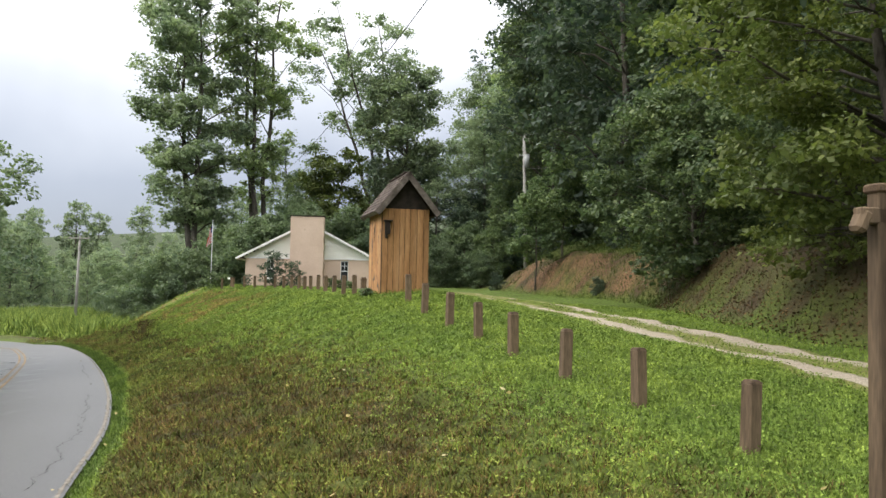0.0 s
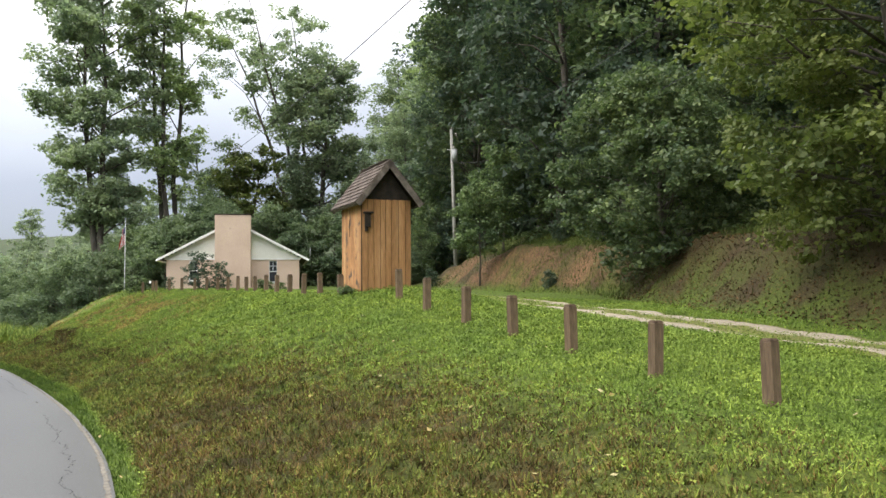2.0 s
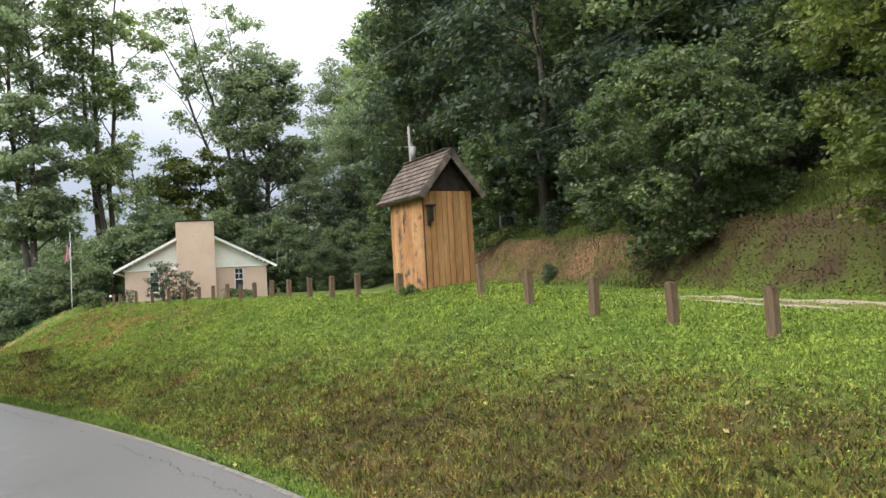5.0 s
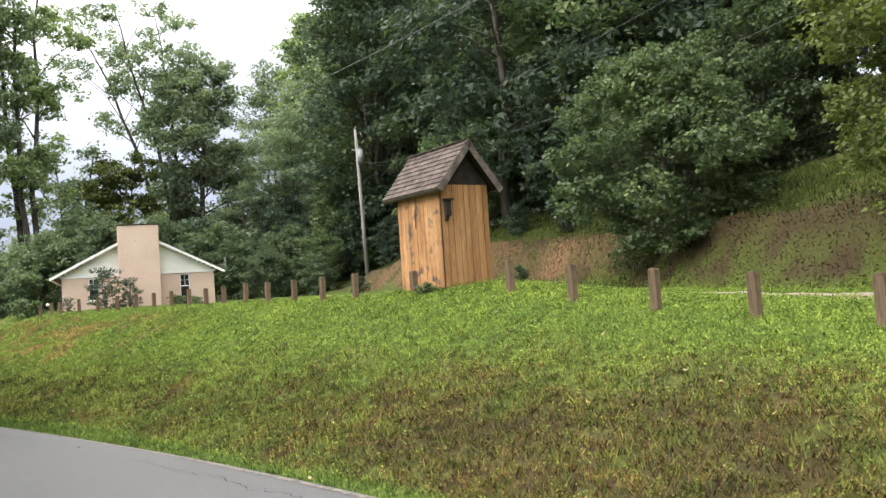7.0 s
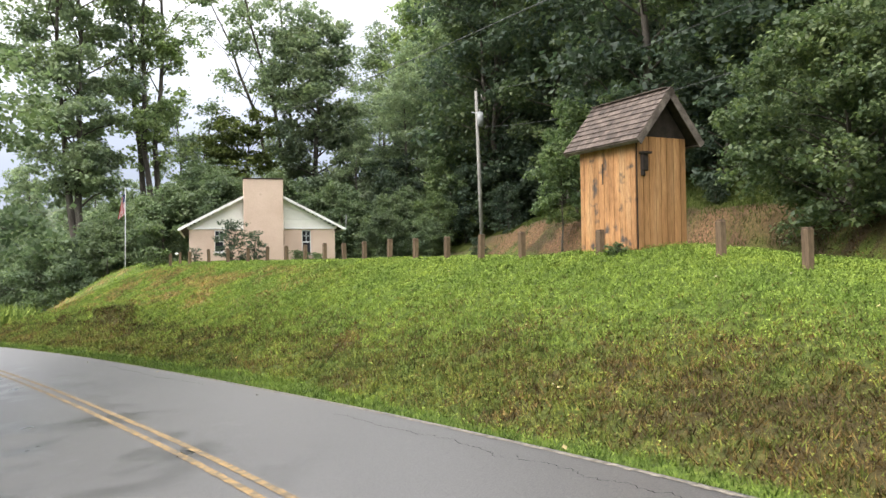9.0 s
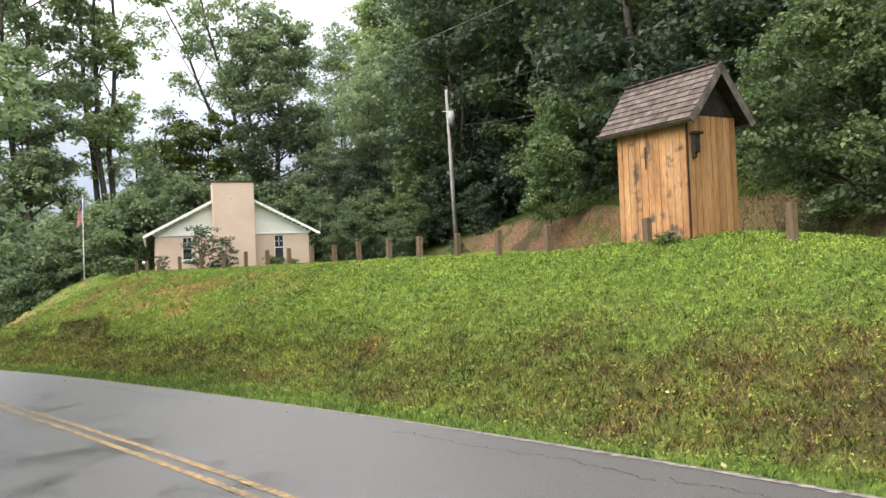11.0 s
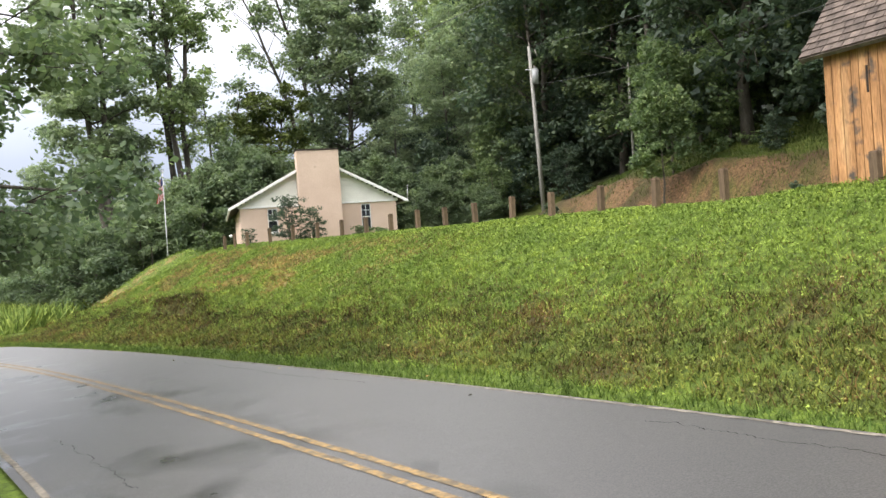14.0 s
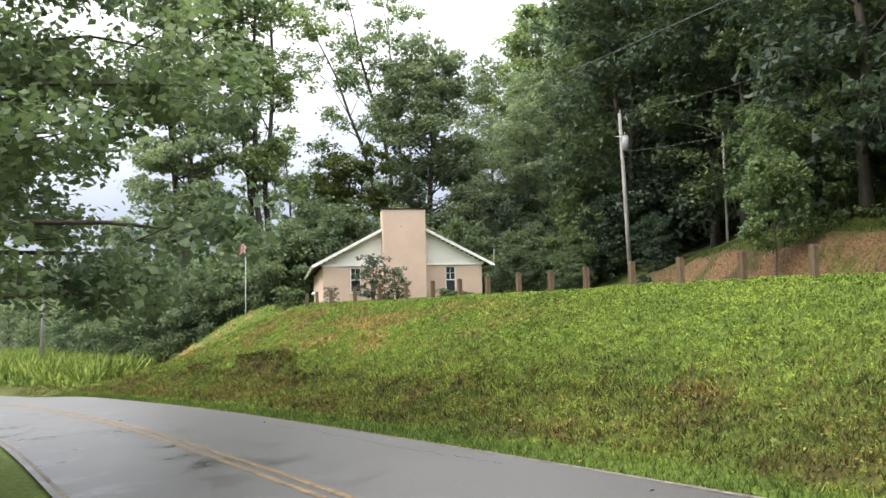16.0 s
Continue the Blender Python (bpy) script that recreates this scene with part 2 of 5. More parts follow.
EDGE = curve_pts(EDGE_PTS, 7)
TOE = curve_pts(TOE_PTS, 6)


def side_of(curve, x, y):
    """Distance to the right of a curve that runs away from the viewer, negative to its left, and the nearest place on it."""
    x, y = np.ravel(x), np.ravel(y)
    a, b = curve[:-1], curve[1:]
    d = b - a
    ln = (d ** 2).sum(1)
    res, wy = np.empty(len(x)), np.empty(len(x))
    for i in range(0, len(x), 20000):
        px, py = x[i:i + 20000, None], y[i:i + 20000, None]
        k = np.clip(((px - a[:, 0]) * d[:, 0] + (py - a[:, 1]) * d[:, 1]) / ln, 0, 1)
        ex, ey = px - (a[:, 0] + k * d[:, 0]), py - (a[:, 1] + k * d[:, 1])
        q = ex * ex + ey * ey
        j = q.argmin(1)
        r = np.arange(len(j))
        sgn = np.sign(d[j, 1] * ex[r, j] - d[j, 0] * ey[r, j])
        res[i:i + 20000] = np.sqrt(q[r, j]) * sgn
        wy[i:i + 20000] = a[j, 1] + k[r, j] * d[j, 1]
    return res, wy


def road_z(x, y):
    z = -0.3 + 0.08 * (np.clip(x, -30, 3.5) + 6)
    return z - 0.012 * np.clip(-np.asarray(x, float) - 30, 0, 40)


def post_x(y):
    return 6.25 - 0.407 * y


def post_z(y):
    return np.interp(y, [-30, -8, 0.5, 4, 7.6, 11.4, 13.3, 15.2, 17, 19, 25, 45, 70], [-0.1, 0.42, 0.86, 1.21, 1.45, 1.78, 2.02, 2.24, 2.17, 2.03, 2.06, 2.15, 2.3])


def wob(x, y, f, seed=0.0):
    """Cheap smooth unevenness from -1 to 1."""
    return (np.sin(x * f * 1.3 + seed + 1.7 * np.sin(y * f * 0.7 + seed)) + np.sin(y * f * 1.1 - seed * 2 + 1.3 * np.sin(x * f * 0.9)) + np.sin((x + y) * f * 0.63 + seed * 3)) / 3


def grit(x, y, f, seed=0):
    """Value noise from 0 to 1 with features of about 1 / f metres."""
    x, y = np.asarray(x, float) * f + 17.3 * seed, np.asarray(y, float) * f - 9.1 * seed
    xi, yi = np.floor(x), np.floor(y)
    fx, fy = x - xi, y - yi
    fx, fy = fx * fx * (3 - 2 * fx), fy * fy * (3 - 2 * fy)

    def hsh(a, c):
        v = np.sin(a * 127.1 + c * 311.7 + seed * 74.7) * 43758.5453
        return v - np.floor(v)
    return (hsh(xi, yi) * (1 - fx) + hsh(xi + 1, yi) * fx) * (1 - fy) + (hsh(xi, yi + 1) * (1 - fx) + hsh(xi + 1, yi + 1) * fx) * fy


def grit3(x, y, f, seed=0):
    return 0.55 * grit(x, y, f, seed) + 0.3 * grit(x, y, f * 2.3, seed + 1) + 0.15 * grit(x, y, f * 5.1, seed + 2)


def bank_profile(v):
    return np.interp(v, [0, 0.05, 0.16, 0.30, 0.42, 0.55, 0.68, 0.80, 0.90, 1.0, 1.12, 1.3], [0, 0.012, 0.045, 0.14, 0.235, 0.41, 0.60, 0.785, 0.91, 0.985, 1.0, 1.0])


def land(x, y):
    """Height of the ground, with the distances that its cover depends on."""
    shape = np.shape(x)
    x, y = np.ravel(np.asarray(x, float)), np.ravel(np.asarray(y, float))
    u, ey = side_of(EDGE, x, y)
    h, ty = side_of(TOE, x, y)
    low = road_z(x, y)
    dd = np.interp(ey, [-30, -5, 5, 20, 30, 45], [12.5, 8.5, 6.6, 7.8, 9.2, 10.5])
    p1 = bank_profile(u / dd)
    w2 = x + 26.5 - 0.06 * (y - 47) + 1.6 * wob(x, y, 0.16, 2)
    p2 = bank_profile((w2 + 0.5) / 7.5)
    p = np.minimum(p1, np.where(y > 40, p2, 1.0))
    side = np.interp(y, [-30, -8, 5, 14, 25, 40, 70], [0.0, 0.55, 1.25, 1.55, 1.72, 2.05, 2.3])
    wr = smooth(1.2, 5.0, x - post_x(y))
    top = post_z(y) * (1 - wr) + side * wr
    z = low + (top - low) * p
    # the undercut step in the lower bank at the far end
    us_ = u - 0.45 * wob(x, y, 0.9, 1)
    step = (smooth(2.85, 3.1, us_) - smooth(3.2, 6.5, us_)) * smooth(27, 31, ey) * (1 - smooth(36, 42, ey))
    z = z + 0.6 * step * smooth(0.3, 0.55, grit3(x, y, 0.35, 13))
    # lumpy tussocks and a low step behind the verge
    lump = smooth(0.45, 0.9, u) * (1 - smooth(0.55, 0.95, u / dd))
    z = z + lump * (0.10 + 0.36 * (grit3(x, y, 2.1, 41) - 0.5) + 0.1 * (grit(x, y, 4.5, 43) - 0.5))
    # the cut bank and the wooded hill
    cut = np.interp(ty, [-40, -8, 5, 20, 33, 45, 54, 62], [0.9, 1.4, 2.2, 2.2, 2.3, 2.2, 1.5, 0.3]) * (1 + 0.12 * wob(x, y, 0.8, 6))
    rise = np.clip(h - 2.6, 0, None)
    hill = cut * smooth(0.0, 2.7 + 0.35 * wob(x, y, 0.7, 3), h) + 0.36 * rise - 0.0012 * rise ** 2
    hill = np.where(rise > 120, 0.36 * 120 - 0.0012 * 14400 + cut, hill)
    z = z + np.where(h > 0, hill, 0)
    # slight roughness, none on the road
    off = smooth(0.15, 1.2, u) + smooth(0.15, 1.2, -u - ROAD_W)
    z = z + off * (0.035 * wob(x, y, 1.1) + 0.09 * (grit3(x, y, 1.6, 3) - 0.5) * smooth(0.8, 2.0, np.abs(u)) + 0.25 * (grit3(x, y, 0.9, 5) - 0.5) * smooth(0.3, 1.0, h))
    z = z - 0.09 * smooth(0.3, 1.6, -u - ROAD_W) - 0.05 * smooth(1.0, 0.0, np.abs(u + ROAD_W / 2) - ROAD_W / 2 - 0.2) * 1.0
    return z.reshape(shape), u.reshape(shape), h.reshape(shape), ey.reshape(shape)


def gz(x, y):
    return float(land(np.array([x]), np.array([y]))[0][0])


def axis(parts):
    return np.concatenate([np.arange(a, b, s) for a, b, s in parts] + [[parts[-1][1]]])


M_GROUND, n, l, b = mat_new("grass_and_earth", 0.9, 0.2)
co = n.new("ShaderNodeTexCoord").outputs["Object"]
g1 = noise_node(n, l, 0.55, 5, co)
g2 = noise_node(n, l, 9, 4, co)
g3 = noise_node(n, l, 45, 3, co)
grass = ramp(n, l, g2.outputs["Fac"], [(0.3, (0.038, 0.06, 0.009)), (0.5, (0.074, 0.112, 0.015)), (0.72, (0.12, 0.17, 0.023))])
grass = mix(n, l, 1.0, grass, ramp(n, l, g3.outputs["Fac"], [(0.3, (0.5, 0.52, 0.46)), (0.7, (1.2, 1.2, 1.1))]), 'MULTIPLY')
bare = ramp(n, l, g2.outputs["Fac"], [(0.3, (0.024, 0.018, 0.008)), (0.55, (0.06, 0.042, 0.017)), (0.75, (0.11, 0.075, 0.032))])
soil_and_shade = ramp(n, l, g3.outputs["Fac"], [(0.35, (0.016, 0.012, 0.004)), (0.65, (0.062, 0.044, 0.014))])
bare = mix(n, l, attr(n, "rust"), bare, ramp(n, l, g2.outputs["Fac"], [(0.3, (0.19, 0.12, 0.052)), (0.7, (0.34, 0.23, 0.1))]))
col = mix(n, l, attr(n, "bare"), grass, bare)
col = mix(n, l, attr(n, "soil_and_shade"), col, soil_and_shade)
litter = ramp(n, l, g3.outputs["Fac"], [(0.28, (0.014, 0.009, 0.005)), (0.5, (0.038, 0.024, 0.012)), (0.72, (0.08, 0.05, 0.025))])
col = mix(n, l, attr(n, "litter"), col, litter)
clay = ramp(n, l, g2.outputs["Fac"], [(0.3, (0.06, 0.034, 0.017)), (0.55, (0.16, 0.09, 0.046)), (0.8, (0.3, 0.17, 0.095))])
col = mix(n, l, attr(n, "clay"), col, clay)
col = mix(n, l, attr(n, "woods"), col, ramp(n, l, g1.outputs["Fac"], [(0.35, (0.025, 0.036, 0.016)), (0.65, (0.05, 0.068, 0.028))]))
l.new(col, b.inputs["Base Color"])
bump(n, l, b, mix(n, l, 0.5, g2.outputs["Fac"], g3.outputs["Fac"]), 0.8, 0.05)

gx = axis([(-900, -200, 100), (-200, -60, 10), (-60, -30, 1.5), (-30, 13, 0.2), (13, 14, 0.5), (14, 30, 1.0), (30, 100, 6), (100, 900, 100)])
gy = axis([(-700, -100, 100), (-100, -20, 8), (-20, -4, 0.6), (-4, 44, 0.2), (44, 46, 0.5), (46, 66, 0.8), (66, 120, 3), (120, 300, 15), (300, 1500, 150)])
GX, GY = np.meshgrid(gx, gy)
GZ, GU, GH, GE = land(GX, GY)
nx, ny = len(gx), len(gy)
idx = np.arange(nx * ny).reshape(ny, nx)
quads = np.stack([idx[:-1, :-1], idx[:-1, 1:], idx[1:, 1:], idx[1:, :-1]], -1).reshape(-1, 4)
me = bpy.data.meshes.new("ground")
me.vertices.add(nx * ny)
me.vertices.foreach_set("co", np.stack([GX, GY, GZ], -1).astype(np.float32).ravel())
me.loops.add(len(quads) * 4)
me.loops.foreach_set("vertex_index", quads.astype(np.int32).ravel())
me.polygons.add(len(quads))
me.polygons.foreach_set("loop_start", np.arange(0, len(quads) * 4, 4, dtype=np.int32))
me.polygons.foreach_set("loop_total", np.full(len(quads), 4, np.int32))
me.polygons.foreach_set("use_smooth", np.ones(len(quads), bool))
me.materials.append(M_GROUND)
me.update(calc_edges=True)


def verge(x, y, ey):
    """Width of the mown strip between the asphalt and the rough bank."""
    return np.interp(ey, [-5, 2, 9, 16, 45], [0.6, 0.26, 0.3, 0.55, 0.5]) + 0.25 * (grit3(x, y, 1.1, 71) - 0.5)


def cover(x, y, u, h, ey):
    """How bare, dark-soiled, rusty, leaf-strewn and clayey the ground is; the step's shade is coloured in as dark soil.
    """
    dd = np.interp(ey, [-30, -5, 5, 20, 30, 45], [12.5, 8.5, 6.6, 7.8, 9.2, 10.5])
    v = u / dd
    patch = smooth(0.40, 0.62, grit3(x, y, 0.7, 1))
    fine = smooth(0.42, 0.60, grit3(x, y, 3.4, 7))
    vw = verge(x, y, ey)
    zone = smooth(vw, vw + 0.25, u) * (1 - smooth(0.42, 0.85, v + 0.28 * smooth(6, 24, ey)))
    near_ = smooth(11, 3, ey)
    bare_ = zone * (0.04 + 0.32 * near_ + 0.3 * patch + 0.35 * fine * (0.4 + 0.6 * patch))
    soil_and_shade_ = smooth(vw, vw + 0.25, u) * (1 - smooth(0.28, 0.6, v)) * smooth(0.48 - 0.07 * near_, 0.64 - 0.05 * near_, grit3(x, y, 2.6, 11)) * (0.3 + 0.6 * patch)
    us_ = u - 0.45 * wob(x, y, 0.9, 1)
    # shade under the step's turf edge, laid on in the dark soil colour
    step = np.exp(-((us_ - 2.95) / 0.24) ** 2) * smooth(27, 31, ey) * (1 - smooth(36, 42, ey)) * smooth(0.3, 0.5, grit3(x, y, 0.35, 13)) * (0.4 + 0.9 * smooth(0.35, 0.6, grit3(x, y, 1.9, 29)))
    soil_and_shade_ = np.maximum(soil_and_shade_, 0.55 * step)
    rust_ = smooth(20, 30, ey) * smooth(0.38, 0.55, v) * (1 - smooth(0.8, 1.0, v))
    bare_ = np.maximum(bare_, rust_ * smooth(0.36, 0.6, grit3(x, y, 0.8, 17)) * smooth(0.3, 0.6, grit3(x, y, 3.1, 37)) * 0.85)
    litter_ = smooth(0.1, 0.8, h) * (0.75 + 0.25 * grit(x, y, 2, 4))
    grassy = smooth(2.4, 3.4, h) * (1 - smooth(8.0, 12.0, h)) * 0.55
    weedy = smooth(0.1, 0.4, h) * (1 - smooth(0.5, 2.2, h)) * smooth(0.4, 0.6, grit3(x, y, 1.2, 19)) * 0.7
    litter_ = litter_ * (1 - grassy) * (1 - weedy) * (1 - smooth(70, 110, y)) * (1 - smooth(25, 50, h))
    clay_ = (0.35 + 0.4 * smooth(34, 39, y)) * smooth(0.3, 0.9, h) * (1 - smooth(2.2, 2.9, h)) * smooth(24, 29, y) * (1 - smooth(48, 55, y)) * smooth(0.33, 0.55, grit3(x, y, 0.9, 23))
    clay_ = np.maximum(clay_, np.exp(-((x - 9.0) ** 2 + (y - 31.5) ** 2) / 1.6) * smooth(0.4, 0.9, h))
    return {"bare": bare_, "soil_and_shade": soil_and_shade_, "rust": rust_, "litter": litter_, "clay": clay_, "woods": np.maximum(smooth(100, 125, y), smooth(9, 13, h))}


for nm, val in cover(GX, GY, GU, GH, GE).items():
    a = me.attributes.new(nm, 'FLOAT', 'POINT')
    a.data.foreach_set("value", np.clip(val, 0, 1).astype(np.float32).ravel())
ground = tagged(new("ground", me), "mown green grass slope with brown bare patches and leaf litter", "ground", kind="structure")

# ---------------------------------------------------------------- the road
M_ROAD, n, l, b = mat_new("damp_grey_asphalt", 0.5, 0.65)
co = n.new("ShaderNodeTexCoord").outputs["Object"]
r1 = noise_node(n, l, 0.8, 6, co)
r2 = noise_node(n, l, 60, 3, co)
r3 = noise_node(n, l, 0.16, 3, co)
rc = ramp(n, l, r2.outputs["Fac"], [(0.34, (0.017, 0.0165, 0.016)), (0.66, (0.076, 0.074, 0.07))])
rc = mix(n, l, 1.0, rc, ramp(n, l, r3.outputs["Fac"], [(0.35, (0.88, 0.88, 0.88)), (0.65, (1.1, 1.1, 1.1))]), 'MULTIPLY')
wet = math_node(n, l, 'MULTIPLY', ramp(n, l, r1.outputs["Fac"], [(0.5, (0, 0, 0)), (0.7, (1, 1, 1))]), attr(n, "lane"))
rc = mix(n, l, wet, rc, mix(n, l, 1.0, rc, (0.5, 0.5, 0.51), 'MULTIPLY'))
l.new(rc, b.inputs["Base Color"])
l.new(mix(n, l, wet, (0.43, 0.43, 0.43), (0.24, 0.24, 0.24)), b.inputs["Roughness"])
bump(n, l, b, r2.outputs["Fac"], 0.35, 0.005)


def along(curve, offs, dz, y0=-60, y1=60, x0=-120):
    """Rows of points at distances to the right of a curve."""
    rows = []
    for i in range(len(curve) - 1):
        d = curve[i + 1] - curve[i]
        d = d / np.hypot(*d)
        r = np.array([d[1], -d[0]])
        rows.append([(*(curve[i] + r * o), 0) for o in offs])
    return np.array(rows)


EDGE_FINE = curve_pts(EDGE_PTS, 40)


def strip(name, offs, dz, mat, curve=EDGE_FINE, span=None):
    P = along(curve, offs, dz)
    if span:
        P = P[span[0]:span[1]]
    z = road_z(P[..., 0], P[..., 1]) + dz
    P[..., 2] = z
    k = P.shape[1]
    fs = [(i * k + j, i * k + j + 1, (i + 1) * k + j + 1, (i + 1) * k + j) for i in range(len(P) - 1) for j in range(k - 1)]
    return mesh_of(name, P.reshape(-1, 3), fs, mat, True)


road_me = strip("road", np.linspace(0.04, -ROAD_W - 0.1, 12), 0.0, M_ROAD)
rv = np.empty(len(road_me.vertices) * 3)
road_me.vertices.foreach_get("co", rv)
rv = rv.reshape(-1, 3)
ru = np.tile(np.linspace(0.04, -ROAD_W - 0.1, 12), len(rv) // 12)
a = road_me.attributes.new("lane", 'FLOAT', 'POINT')
a.data.foreach_set("value", (smooth(-1.3, -2.4, ru) * smooth(5, 9, rv[:, 1]) * (1 - smooth(34, 42, rv[:, 1]))).astype(np.float32))
road = tagged(new("road", road_me), "damp grey two-lane asphalt road with cracks", "road", kind="structure")
M_WHITE = surface("worn_white_road_paint", [(0.35, (0.08, 0.07, 0.055)), (0.65, (0.22, 0.195, 0.155))], 9, 0.7, 0.3, None, 70, 0.35, 0.2, 0.003)
M_YELLOW = surface("worn_yellow_road_paint", [(0.4, (0.09, 0.07, 0.042)), (0.64, (0.28, 0.18, 0.066))], 9, 0.6, 0.3, None, 70, 0.3, 0.2, 0.003)
rl = random.Random(15)


def painted_line(name, a0, width, mat, label, jag, gap, drift=0.0):
    """A painted line broken up by cracks and worn along its sides."""
    vs, fs = [], []
    for i in range(60, len(EDGE_FINE) - 2):
        p0, p1 = EDGE_FINE[i], EDGE_FINE[i + 1]
        if p0[1] > 58 or p0[1] < -22:
            continue
        d = p1 - p0
        ln = np.hypot(*d)
        d = d / ln
        rt = np.array([d[1], -d[0]])
        a = a0 + drift * float(smooth(6, 32, p0[1]))
        s0 = 0.0
        while s0 < ln - 0.01:
            s1 = min(ln, s0 + rl.uniform(0.12, 0.4))
            w0, w1, sk = a + rl.uniform(-jag, jag), a - width + rl.uniform(-jag, jag), rl.uniform(-0.003, 0.003)
            for o, s_ in ((w0, s0), (w1, s0 + sk), (w1, s1 - gap + sk), (w0, s1 - gap)):
                q = p0 + d * s_ + rt * o
                vs.append((q[0], q[1], float(road_z(q[0], q[1])) + 0.006))
            k_ = len(vs)
            fs.append((k_ - 4, k_ - 3, k_ - 2, k_ - 1))
            s0 = s1
    tagged(new(name, mesh_of(name, vs, fs, mat)), label, "road marking", kind="structure")


for a_ in (-2.74, -2.97):
    painted_line("centre_line", a_, 0.1, M_YELLOW, "cracked and worn yellow centre line on the road", 0.005, 0.012, 0.26)
painted_line("edge_line", -0.0, 0.06, M_WHITE, "worn pale painted edge line on the asphalt", 0.014, 0.004)
painted_line("edge_line", -ROAD_W + 0.09, 0.08, M_WHITE, "worn pale painted edge line on the asphalt", 0.01, 0.006)


# ---------------------------------------------------------------- posts
def make_post(m, h, lean=0.0):
    p = thing("bollard_post", m, "square weathered brown timber post set in grass", "post", "posts along the bank")
    bm = bx((0.15, 0.15, h + 0.12), pose(0, 0, h / 2 - 0.06), 0.012)
    part("shaft", bm, M_POST, p)
    bm = bmesh.new()
    bmesh.ops.create_cone(bm, cap_ends=True, segments=4, radius1=0.104, radius2=0.072, depth=0.03, matrix=pose(0, 0, h + 0.016, 0, 0, 45))
    part("chamfered_top", bm, M_POST_TOP, p)
    return p


rnd = random.Random(5)
first_post = None
POSTS = [(6.85, -1.3), (6.04, 0.54), (5.23, 2.35), (4.44, 3.99), (3.70, 5.77), (3.05, 7.62), (2.36, 9.46), (1.63, 11.37), (1.0, 13.26)]
POSTS += [(post_x(y), y) for y in (19.2, 21.06, 22.85, 24.76, 26.55, 28.5, 30.3)]
POSTS += [(post_x(y) - 0.0155 * (y - 31) ** 2, y) for y in (32.15, 34.0, 35.7, 37.4, 39.1, 40.8, 42.4, 44.0, 45.6)]
for px, py in POSTS:
    m = pose(px, py, gz(px, py) - 0.01, rnd.uniform(-1.5, 1.5), rnd.uniform(-1.5, 1.5), 22 + rnd.uniform(-6, 6))
    if first_post is None:
        first_post = make_post(m, 0.70)
    else:
        copy_thing(first_post, m)
copy_thing(first_post, pose(-0.62, 15.66, gz(-0.62, 15.66) - 0.2, 0, 0, 20))


